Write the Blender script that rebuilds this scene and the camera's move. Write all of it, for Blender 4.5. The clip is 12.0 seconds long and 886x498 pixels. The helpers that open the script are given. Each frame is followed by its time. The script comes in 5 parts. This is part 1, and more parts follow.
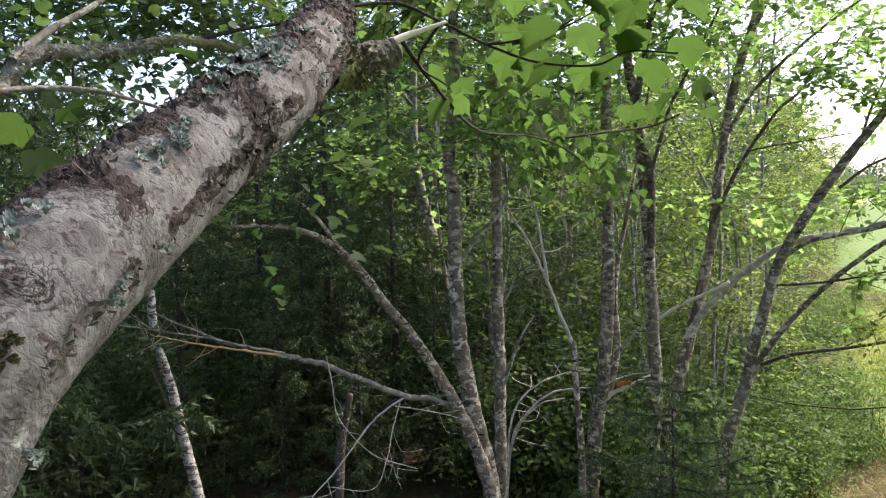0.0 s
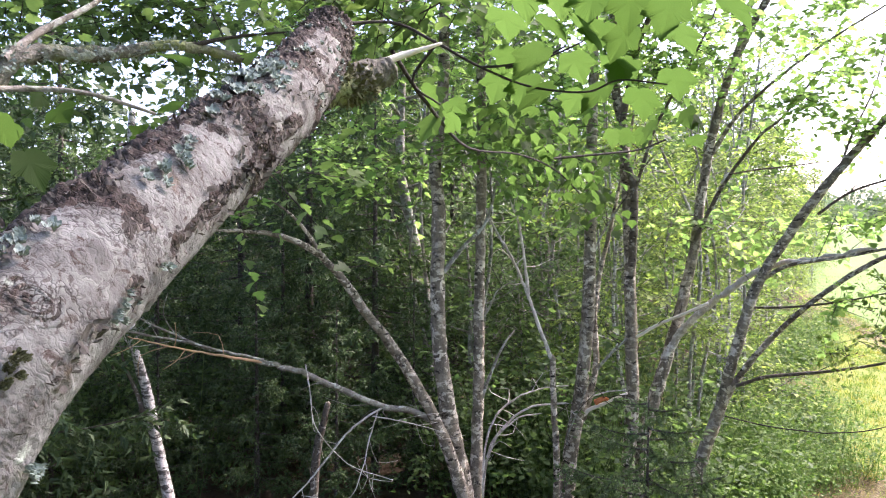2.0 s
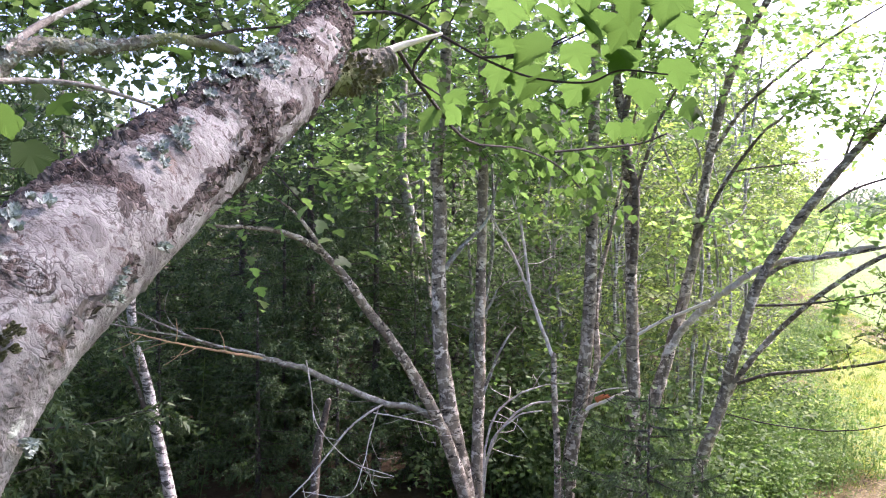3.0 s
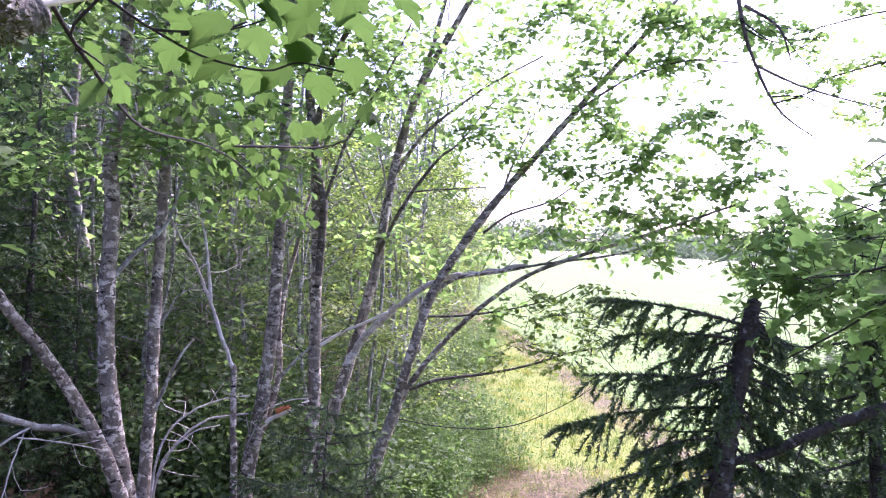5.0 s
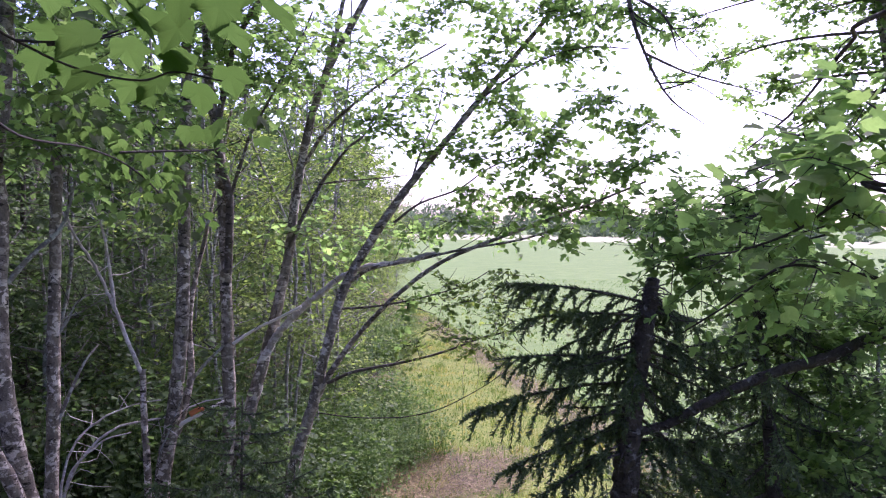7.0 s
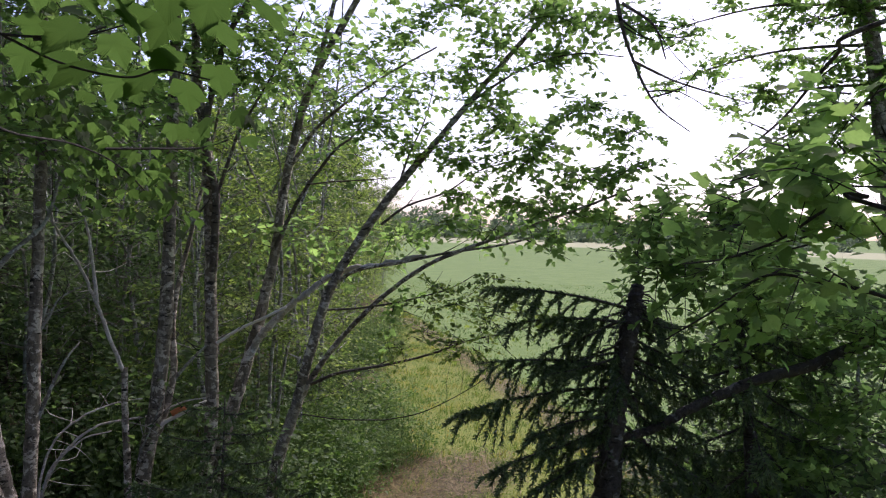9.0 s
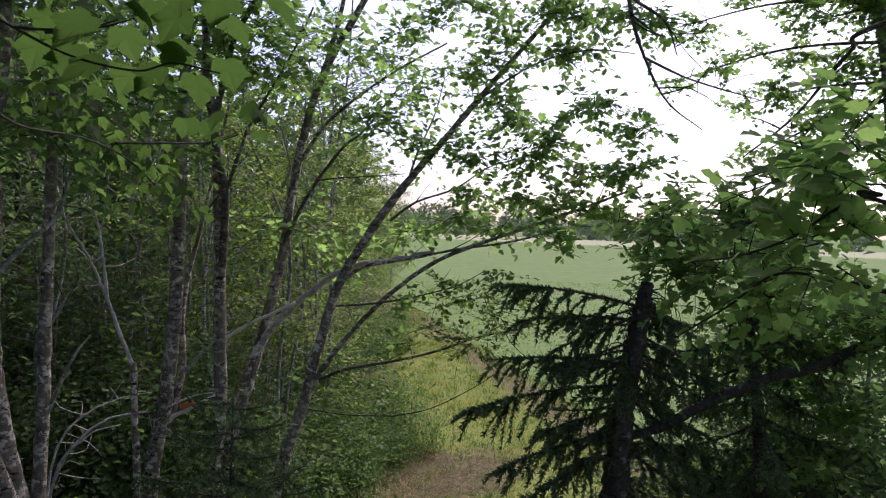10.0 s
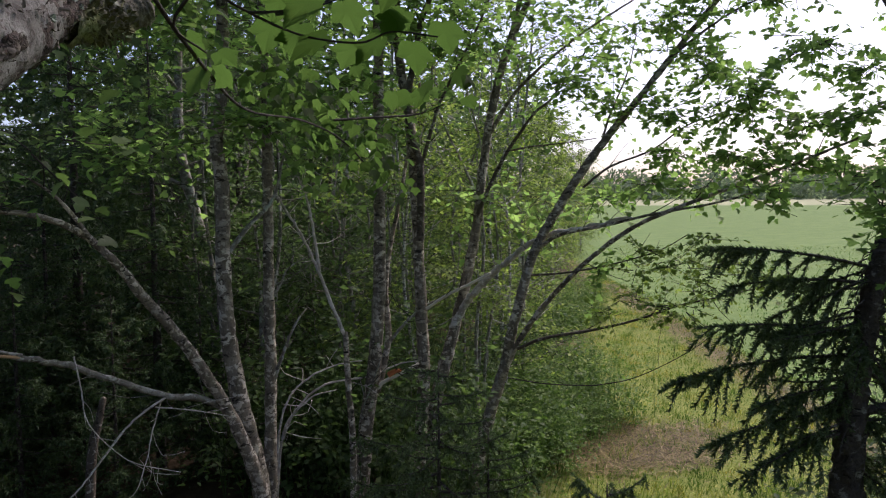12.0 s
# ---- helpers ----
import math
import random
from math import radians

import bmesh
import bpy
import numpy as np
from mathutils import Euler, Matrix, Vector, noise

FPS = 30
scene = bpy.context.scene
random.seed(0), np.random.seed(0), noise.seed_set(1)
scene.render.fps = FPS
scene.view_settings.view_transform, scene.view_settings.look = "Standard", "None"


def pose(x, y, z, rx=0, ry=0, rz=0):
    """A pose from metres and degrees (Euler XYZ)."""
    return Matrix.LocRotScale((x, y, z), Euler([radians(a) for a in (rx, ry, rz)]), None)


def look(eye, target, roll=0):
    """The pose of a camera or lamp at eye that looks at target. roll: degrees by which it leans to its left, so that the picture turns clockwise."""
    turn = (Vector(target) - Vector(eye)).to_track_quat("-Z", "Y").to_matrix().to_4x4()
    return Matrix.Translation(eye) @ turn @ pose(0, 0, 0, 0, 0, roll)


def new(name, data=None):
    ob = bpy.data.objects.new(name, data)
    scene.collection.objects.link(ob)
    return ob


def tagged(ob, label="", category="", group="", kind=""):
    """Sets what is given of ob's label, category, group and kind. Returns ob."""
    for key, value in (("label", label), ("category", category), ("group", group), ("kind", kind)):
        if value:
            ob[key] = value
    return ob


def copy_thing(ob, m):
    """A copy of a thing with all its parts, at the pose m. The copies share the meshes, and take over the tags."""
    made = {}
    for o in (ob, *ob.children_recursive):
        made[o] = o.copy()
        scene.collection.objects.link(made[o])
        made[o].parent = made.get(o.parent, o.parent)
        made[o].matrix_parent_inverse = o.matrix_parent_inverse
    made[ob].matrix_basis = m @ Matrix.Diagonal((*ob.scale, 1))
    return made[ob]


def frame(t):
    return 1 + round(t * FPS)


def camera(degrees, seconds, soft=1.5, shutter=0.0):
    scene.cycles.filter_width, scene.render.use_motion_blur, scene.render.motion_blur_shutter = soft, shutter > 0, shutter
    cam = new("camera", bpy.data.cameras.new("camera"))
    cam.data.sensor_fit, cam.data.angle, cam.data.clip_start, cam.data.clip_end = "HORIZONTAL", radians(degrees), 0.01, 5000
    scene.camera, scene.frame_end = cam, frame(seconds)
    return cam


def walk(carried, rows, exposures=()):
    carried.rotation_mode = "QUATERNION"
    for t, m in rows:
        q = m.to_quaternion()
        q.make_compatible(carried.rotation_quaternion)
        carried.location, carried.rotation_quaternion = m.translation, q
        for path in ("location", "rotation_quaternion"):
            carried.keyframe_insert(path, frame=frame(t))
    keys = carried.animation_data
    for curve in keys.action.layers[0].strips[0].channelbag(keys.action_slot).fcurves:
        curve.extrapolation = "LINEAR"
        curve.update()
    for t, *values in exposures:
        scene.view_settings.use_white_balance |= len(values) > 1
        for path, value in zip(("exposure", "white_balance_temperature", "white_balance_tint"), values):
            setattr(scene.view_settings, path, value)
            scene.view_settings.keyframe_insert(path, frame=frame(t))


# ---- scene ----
cam = camera(62.0, 12.0, soft=1.15)
PATH = [
    (0, (-0.020, 0.027, 4.020), (-0.020, 5.019, 3.733), -1.79),
    (0.5, (-0.041, 0.024, 4.032), (-0.083, 5.018, 3.806), -1.50),
    (1, (-0.050, 0.011, 4.044), (-0.027, 5.008, 3.866), -0.65),
    (1.5, (-0.041, 0.010, 4.041), (0.040, 5.005, 3.845), -0.28),
    (2, (-0.032, 0.009, 4.036), (0.091, 5.002, 3.817), 0.31),
    (2.5, (-0.038, 0.008, 4.037), (0.075, 5.002, 3.828), 0.35),
    (2.7, (-0.036, 0.011, 4.034), (0.067, 5.005, 3.812), 0.45),
    (4.3, (0.009, 0.011, 3.952), (1.426, 4.803, 3.783), 2.57),
    (4.5, (0.004, 0.017, 3.960), (1.926, 4.632, 3.861), 2.63),
    (5, (0.007, 0.010, 3.975), (2.122, 4.540, 3.915), 3.41),
    (5.5, (-0.016, 0.016, 3.968), (1.872, 4.636, 3.673), 6.77),
    (6, (0.012, -0.001, 3.982), (2.251, 4.468, 3.869), 4.36),
    (6.5, (0.036, -0.031, 4.007), (2.583, 4.268, 3.852), 1.03),
    (7, (0.043, -0.041, 4.009), (2.655, 4.220, 3.880), 1.02),
    (9, (0.044, -0.045, 4.010), (2.732, 4.170, 3.903), 2.10),
    (9.5, (0.046, -0.040, 4.008), (2.719, 4.184, 3.885), 2.29),
    (10, (0.045, -0.038, 4.007), (2.685, 4.206, 3.876), 2.42),
    (10.5, (0.035, -0.037, 3.998), (2.619, 4.242, 3.855), 2.24),
    (11, (-0.006, -0.032, 3.982), (2.154, 4.472, 3.767), 1.41),
    (11.5, (-0.016, -0.001, 3.983), (1.798, 4.651, 3.720), 1.51),
    (12, (0.000, 0.031, 3.983), (1.494, 4.790, 3.634), -0.40),
]
EXPOSURES = [(0.0, 2.1, 6450, 22), (0.5, 2.36, 6380, 24), (1.0, 2.45, 6300, 26), (2.5, 2.97, 6120, 34), (4.5, 2.94, 5550, 52), (5.5, 2.42, 5450, 56), (7.0, 1.84, 5500, 54), (9.0, 1.05, 5950, 32), (10.5, 0.88, 5980, 30), (12.0, 0.94, 6150, 26)]
walk(cam, [(t, look(eye, target, roll)) for t, eye, target, roll in PATH], EXPOSURES)

# ---- light ----
SUN_EL, SUN_AZ = radians(48), radians(62)          # azimuth clockwise from +y
world = bpy.data.worlds.new("sky")
scene.world = world
world.use_nodes = True
wn = world.node_tree
wn.nodes.clear()
sky = wn.nodes.new("ShaderNodeTexSky")
sky.sky_type = "NISHITA"
sky.sun_disc = False
sky.sun_elevation, sky.sun_rotation = SUN_EL, SUN_AZ
sky.air_density, sky.dust_density, sky.ozone_density = 0.75, 3.0, 1.0
bg = wn.nodes.new("ShaderNodeBackground")
bg.inputs["Strength"].default_value = 0.125
wout = wn.nodes.new("ShaderNodeOutputWorld")
wn.links.new(sky.outputs[0], bg.inputs["Color"])
wn.links.new(bg.outputs[0], wout.inputs["Surface"])
sun = new("sun", bpy.data.lights.new("sun", "SUN"))
sun.data.energy, sun.data.angle, sun.data.color = 2.0, radians(11), (1.0, 0.91, 0.78)
sun.matrix_world = look((0, 0, 0), (-math.sin(SUN_AZ) * math.cos(SUN_EL), -math.cos(SUN_AZ) * math.cos(SUN_EL), -math.sin(SUN_EL)))

# ---- materials ----


def material(name):
    m = bpy.data.materials.new(name)
    m.use_nodes = True
    t = m.node_tree
    t.nodes.clear()
    out = t.nodes.new("ShaderNodeOutputMaterial")
    return m, t, out


def node(t, kind, **values):
    n = t.nodes.new("ShaderNode" + kind)
    for key, value in values.items():
        n.inputs[key.replace("_", " ")].default_value = value
    return n


def ramp(t, fac, stops):
    n = t.nodes.new("ShaderNodeValToRGB")
    e = n.color_ramp.elements
    while len(e) < len(stops):
        e.new(0.5)
    for k, (p, c) in enumerate(stops):
        e[k].position, e[k].color = p, (*c, 1)
    t.links.new(fac, n.inputs["Fac"])
    return n.outputs["Color"]


def mixed(t, fac, a, b, mode="MIX"):
    n = t.nodes.new("ShaderNodeMix")
    n.data_type, n.blend_type = "RGBA", mode
    for slot, v in ((0, fac), (6, a), (7, b)):
        if isinstance(v, bpy.types.NodeSocket):
            t.links.new(v, n.inputs[slot])
        else:
            n.inputs[slot].default_value = v if slot == 0 else (*v, 1)
    return n.outputs[2]


def mapped(t, scale):
    co = t.nodes.new("ShaderNodeTexCoord")
    mp = t.nodes.new("ShaderNodeMapping")
    mp.inputs["Scale"].default_value = scale
    t.links.new(co.outputs["Object"], mp.inputs["Vector"])
    return mp.outputs["Vector"]


def noise_tex(t, vec, scale, detail=5.0, rough=0.6, dist=0.0):
    n = node(t, "TexNoise", Scale=scale, Detail=detail, Roughness=rough, Distortion=dist)
    t.links.new(vec, n.inputs["Vector"])
    return n.outputs["Fac"]


def color_noise(t, vec, scale):
    n = node(t, "TexNoise", Scale=scale, Detail=3.0)
    t.links.new(vec, n.inputs["Vector"])
    return n.outputs["Color"]


def bumped(t, height, strength, distance):
    n = node(t, "Bump", Strength=strength, Distance=distance)
    t.links.new(height, n.inputs["Height"])
    return n.outputs["Normal"]


def bark(name, dark, light, pale, band=0.5, patch=0.52, fine=60.0, relief=0.006, moss=0.0):
    """Smooth maple or birch bark: brown-grey ground, solid pale lichen blotches, dark cross bands and scars."""
    m, t, out = material(name)
    p = t.nodes.new("ShaderNodeBsdfPrincipled")
    iso = mapped(t, (1, 1, 1))
    tall = mapped(t, (1, 1, 0.3))
    wide = mapped(t, (1, 1, 2.6))
    base = mixed(t, 0.5, ramp(t, noise_tex(t, tall, 30.0, 5, 0.65), [(0.36, dark), (0.64, light)]), ramp(t, noise_tex(t, iso, 3.2, 4), [(0.36, dark), (0.64, light)]))
    blotch = noise_tex(t, mapped(t, (1, 1, 1.3)), 13.0, 5, 0.62, 0.5)
    spots = ramp(t, blotch, [(patch, (0, 0, 0)), (patch + 0.045, (1, 1, 1))])
    thin = ramp(t, noise_tex(t, iso, 2.3, 3), [(0.36, (0.3, 0.3, 0.3)), (0.58, (1, 1, 1))])
    c = mixed(t, mixed(t, 1.0, spots, thin, "MULTIPLY"), base, pale)
    bands = ramp(t, noise_tex(t, wide, 9.0, 6, 0.68, 0.4), [(band - 0.13, (1, 1, 1)), (band - 0.07, (0, 0, 0))])
    c = mixed(t, bands, c, tuple(0.3 * v for v in dark))
    grain = noise_tex(t, iso, fine, 4)
    c = mixed(t, 0.5, c, ramp(t, grain, [(0.32, (0.3, 0.29, 0.28)), (0.66, (1, 1, 1))]), "MULTIPLY")
    if moss:
        g = ramp(t, noise_tex(t, iso, 5.0, 4), [(0.62 - moss * 0.2, (0, 0, 0)), (0.72 - moss * 0.2, (1, 1, 1))])
        c = mixed(t, g, c, (0.14, 0.16, 0.07))
    t.links.new(c, p.inputs["Base Color"])
    p.inputs["Roughness"].default_value = 0.85
    p.inputs["Specular IOR Level"].default_value = 0.25
    mixh = t.nodes.new("ShaderNodeMath")
    mixh.operation = "ADD"
    t.links.new(grain, mixh.inputs[0])
    t.links.new(blotch, mixh.inputs[1])
    t.links.new(bumped(t, mixh.outputs[0], 1.0, relief * 1.5), p.inputs["Normal"])
    t.links.new(p.outputs[0], out.inputs["Surface"])
    return m


def leaf_mat(name, dark, mid, light, through_part=0.45, gloss=0.18):
    m, t, out = material(name)
    geo = t.nodes.new("ShaderNodeNewGeometry")
    info = t.nodes.new("ShaderNodeObjectInfo")
    add = t.nodes.new("ShaderNodeMath")
    add.operation = "ADD"
    t.links.new(geo.outputs["Random Per Island"], add.inputs[0])
    t.links.new(info.outputs["Random"], add.inputs[1])
    half = t.nodes.new("ShaderNodeMath")
    half.operation = "FRACT"
    t.links.new(add.outputs[0], half.inputs[0])
    c = ramp(t, half.outputs[0], [(0.0, dark), (0.5, mid), (0.93, light), (1.0, tuple(min(1, 1.25 * v) for v in light))])
    vein = noise_tex(t, mapped(t, (1, 1, 1)), 55.0, 3)
    c = mixed(t, 0.4, c, ramp(t, vein, [(0.3, (0.55, 0.6, 0.5)), (0.7, (1, 1, 1))]), "MULTIPLY")
    p = t.nodes.new("ShaderNodeBsdfPrincipled")
    p.inputs["Roughness"].default_value = 0.6
    p.inputs["Specular IOR Level"].default_value = gloss
    t.links.new(c, p.inputs["Base Color"])
    tr = t.nodes.new("ShaderNodeBsdfTranslucent")
    c2 = mixed(t, 1.0, c, (1.68, 1.85, 1.1), "MULTIPLY")
    t.links.new(c2, tr.inputs["Color"])
    mx = t.nodes.new("ShaderNodeMixShader")
    mx.inputs[0].default_value = through_part
    t.links.new(p.outputs[0], mx.inputs[1])
    t.links.new(tr.outputs[0], mx.inputs[2])
    t.links.new(mx.outputs[0], out.inputs["Surface"])
    return m


def plain(name, a, b, scale=20.0, rough=0.8, relief=0.0, translucent=False):
    m, t, out = material(name)
    p = t.nodes.new("ShaderNodeBsdfPrincipled")
    n = noise_tex(t, mapped(t, (1, 1, 1)), scale)
    geo = t.nodes.new("ShaderNodeNewGeometry")
    c = mixed(t, 0.5, ramp(t, n, [(0.3, a), (0.7, b)]), ramp(t, geo.outputs["Random Per Island"], [(0, a), (1, b)]))
    t.links.new(c, p.inputs["Base Color"])
    p.inputs["Roughness"].default_value = rough
    p.inputs["Specular IOR Level"].default_value = 0.25
    if relief:
        t.links.new(bumped(t, n, 0.8, relief), p.inputs["Normal"])
    t.links.new(p.outputs[0], out.inputs["Surface"])
    return m


BARK = bark("maple_bark", (0.075, 0.06, 0.043), (0.28, 0.24, 0.18), (0.63, 0.57, 0.46), 0.5, 0.515)
BARK_DARK = bark("dark_bark", (0.055, 0.043, 0.031), (0.15, 0.124, 0.094), (0.42, 0.4, 0.33), 0.5, 0.57)
BARK_TWIG = bark("twig_bark", (0.02, 0.016, 0.013), (0.045, 0.037, 0.031), (0.1, 0.095, 0.08), 0.4, 0.64)
BARK_DEAD = bark("dead_branch_bark", (0.11, 0.1, 0.08), (0.25, 0.235, 0.2), (0.38, 0.4, 0.34), 0.4, 0.5)
BARK_CRUST = bark("lichen_crusted_bark", (0.07, 0.065, 0.05), (0.19, 0.18, 0.145), (0.3, 0.32, 0.26), 0.46, 0.54, 60, 0.008, 0.5)
BARK_PALE = bark("weathered_branch_bark", (0.3, 0.275, 0.235), (0.56, 0.53, 0.47), (0.7, 0.68, 0.62), 0.36, 0.52)
BARK_BIRCH = bark("birch_bark", (0.3, 0.28, 0.25), (0.6, 0.58, 0.54), (0.66, 0.64, 0.6), 0.58, 0.5)
BARK_SPRUCE = bark("spruce_bark", (0.035, 0.03, 0.025), (0.095, 0.08, 0.068), (0.24, 0.24, 0.21), 0.48, 0.58, 40, 0.015)


def limb_bark(name, tones, stain_at, scaly, plates):
    """Pale bark in small curled plates, stained brown, with a net of dark cracks."""
    m, t, out = material(name)
    p = t.nodes.new("ShaderNodeBsdfPrincipled")
    iso = mapped(t, (1, 1, 1))
    c = ramp(t, noise_tex(t, iso, 24.0, 5, 0.6), [(0.3, tones[0]), (0.48, tones[1]), (0.66, tones[2])])
    stain = ramp(t, noise_tex(t, iso, 9.0, 6, 0.65, 0.5), [(stain_at, (0, 0, 0)), (stain_at + 0.08, (1, 1, 1))])
    c = mixed(t, stain, c, ramp(t, noise_tex(t, iso, 70.0, 5), [(0.35, (0.024, 0.018, 0.013)), (0.65, (0.125, 0.094, 0.068))]))
    scales = noise_tex(t, iso, 60.0, 6, 0.7, 0.8)
    warp = mixed(t, 0.16, iso, color_noise(t, iso, 22.0))
    warp = mixed(t, 0.03, warp, color_noise(t, iso, 90.0))
    cell = node(t, "TexVoronoi", Scale=62.0)
    t.links.new(warp, cell.inputs["Vector"])
    tint = t.nodes.new("ShaderNodeSeparateColor")
    t.links.new(cell.outputs["Color"], tint.inputs[0])
    c = mixed(t, plates, c, ramp(t, tint.outputs[0], [(0.0, tuple(0.25 * v for v in tones[0])), (0.4, tones[0]), (0.75, tones[1]), (1.0, tuple(1.3 * v for v in tones[2]))]))
    c = mixed(t, ramp(t, scales, [(scaly - 0.05, (1, 1, 1)), (scaly, (0, 0, 0))]), c, (0.05, 0.035, 0.028))
    vor = node(t, "TexVoronoi", Scale=62.0)
    vor.feature = "DISTANCE_TO_EDGE"
    t.links.new(warp, vor.inputs["Vector"])
    crack = ramp(t, vor.outputs["Distance"], [(0.0, (1, 1, 1)), (0.1, (0, 0, 0))])
    where = ramp(t, noise_tex(t, iso, 14.0, 4), [(0.56 - 0.3 * plates, (0.0, 0.0, 0.0)), (0.66 - 0.3 * plates, (0.9, 0.9, 0.9))])
    c = mixed(t, mixed(t, 1.0, crack, where, "MULTIPLY"), c, (0.016, 0.012, 0.01))
    c = mixed(t, ramp(t, noise_tex(t, iso, 150.0, 4, 0.6, 0.4), [(0.37, (0.75, 0.75, 0.75)), (0.43, (0, 0, 0))]), c, (0.045, 0.033, 0.028))
    green = ramp(t, noise_tex(t, iso, 17.0, 5), [(0.66, (0, 0, 0)), (0.72, (1, 1, 1))])
    c = mixed(t, green, c, (0.36, 0.4, 0.33))
    t.links.new(c, p.inputs["Base Color"])
    p.inputs["Roughness"].default_value = 0.85
    p.inputs["Specular IOR Level"].default_value = 0.25
    h = mixed(t, 0.5, noise_tex(t, iso, 110.0, 6, 0.7), scales)
    h = mixed(t, 0.2 + 0.4 * plates, h, mixed(t, 0.5, tint.outputs[0], ramp(t, vor.outputs["Distance"], [(0.0, (0, 0, 0)), (0.2, (1, 1, 1))])))
    t.links.new(bumped(t, h, 0.8, 0.004), p.inputs["Normal"])
    t.links.new(p.outputs[0], out.inputs["Surface"])
    return m


LIMB = limb_bark("near_limb_bark", ((0.056, 0.051, 0.045), (0.125, 0.122, 0.111), (0.215, 0.215, 0.198)), 0.6, 0.41, 0.18)
LIMB_ROUGH = limb_bark("shaggy_limb_bark", ((0.014, 0.011, 0.009), (0.04, 0.032, 0.025), (0.15, 0.132, 0.112)), 0.52, 0.5, 0.7)
WOOD = plain("torn_wood", (0.22, 0.14, 0.08), (0.46, 0.31, 0.17), 60, 0.8, 0.002)
PEELED = plain("peeled_wood", (0.5, 0.45, 0.38), (0.68, 0.63, 0.55), 50, 0.7, 0.002)
RUST_WOOD = plain("red_rotten_wood", (0.3, 0.09, 0.035), (0.5, 0.17, 0.06), 50, 0.85, 0.004)
LICHEN = plain("pale_lichen", (0.13, 0.17, 0.145), (0.29, 0.335, 0.29), 160, 0.9, 0.002)
FLAKE = plain("loose_bark_flake", (0.014, 0.011, 0.009), (0.13, 0.115, 0.1), 90, 0.9, 0.002)
MOSS = plain("moss", (0.05, 0.055, 0.02), (0.14, 0.14, 0.07), 150, 0.95, 0.003)
LEAF = leaf_mat("maple_leaf", (0.09, 0.152, 0.058), (0.128, 0.2, 0.078), (0.182, 0.26, 0.108), 0.74)
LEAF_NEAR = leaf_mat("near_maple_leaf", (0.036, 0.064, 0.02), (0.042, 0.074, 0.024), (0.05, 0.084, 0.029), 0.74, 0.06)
LEAF_EDGE = leaf_mat("edge_leaf", (0.055, 0.085, 0.021), (0.12, 0.172, 0.046), (0.22, 0.275, 0.084), 0.5)
# darker copy of the maple leaf, shade inside the wood put into its colour
LEAF_SHADE = leaf_mat("shaded_leaf", (0.036, 0.06, 0.025), (0.072, 0.12, 0.046), (0.115, 0.168, 0.068), 0.5)
WEED = leaf_mat("weed_leaf", (0.042, 0.084, 0.02), (0.084, 0.148, 0.038), (0.15, 0.22, 0.064), 0.45)
NEEDLE = leaf_mat("spruce_needle", (0.05, 0.08, 0.034), (0.08, 0.12, 0.052), (0.12, 0.165, 0.075), 0.3, 0.35)
NEEDLE_FAR = leaf_mat("forest_spruce_needle", (0.034, 0.062, 0.026), (0.054, 0.09, 0.037), (0.085, 0.128, 0.052), 0.22, 0.3)
STRAW = leaf_mat("cut_straw", (0.05, 0.036, 0.013), (0.155, 0.12, 0.048), (0.3, 0.245, 0.11), 0.15, 0.15)
# distance haze put into the leaf colour: paler and greyer
FAR_LEAF_HAZED = leaf_mat("far_leaf_hazed", (0.1, 0.14, 0.1), (0.14, 0.18, 0.13), (0.18, 0.22, 0.16), 0.3, 0.2)



def sward(name, tones, scale, through_part=0.35):
    """Grass in drifts of different tone, each blade a little off its drift."""
    m = leaf_mat(name, *tones, through_part, 0.1)
    t = m.node_tree
    drift = noise_tex(t, mapped(t, (1, 1, 1)), scale, 4, 0.6)
    tint = ramp(t, drift, [(0.36, (0.42, 0.66, 0.5)), (0.5, (0.85, 0.97, 0.9)), (0.62, (1.45, 1.15, 1.0))])
    for n in list(t.nodes):
        if n.type == "MIX" and n.blend_type == "MULTIPLY" and n.inputs[0].default_value < 0.9:
            for link in list(n.outputs[2].links):
                t.links.new(mixed(t, 1.0, n.outputs[2], tint, "MULTIPLY"), link.to_socket)
    return m


GRASS = sward("mown_grass", ((0.075, 0.135, 0.02), (0.155, 0.205, 0.04), (0.27, 0.265, 0.08)), 1.6)
CROP = sward("field_crop", ((0.085, 0.15, 0.04), (0.115, 0.185, 0.052), (0.15, 0.22, 0.068)), 0.35)

# ---- mesh helpers ----
rng = np.random.default_rng(7)


def mesh_of(name, verts, tris, mats, index=None, smooth=False):
    verts, tris = np.asarray(verts, np.float32), np.asarray(tris, np.int32)
    me = bpy.data.meshes.new(name)
    me.vertices.add(len(verts))
    me.vertices.foreach_set("co", verts.ravel())
    me.loops.add(tris.size)
    me.loops.foreach_set("vertex_index", tris.ravel())
    me.polygons.add(len(tris))
    me.polygons.foreach_set("loop_start", np.arange(0, tris.size, 3, dtype=np.int32))
    for m in mats if isinstance(mats, (list, tuple)) else [mats]:
        me.materials.append(m)
    if index is not None:
        me.polygons.foreach_set("material_index", np.asarray(index, np.int32))
    me.update(calc_edges=True)
    if smooth:
        me.shade_smooth()
    return me


def thing(name, place, label, category, group="", kind=""):
    ob = new(name)
    ob.empty_display_size = 0.2
    ob.location = place
    return tagged(ob, label, category, group, kind)


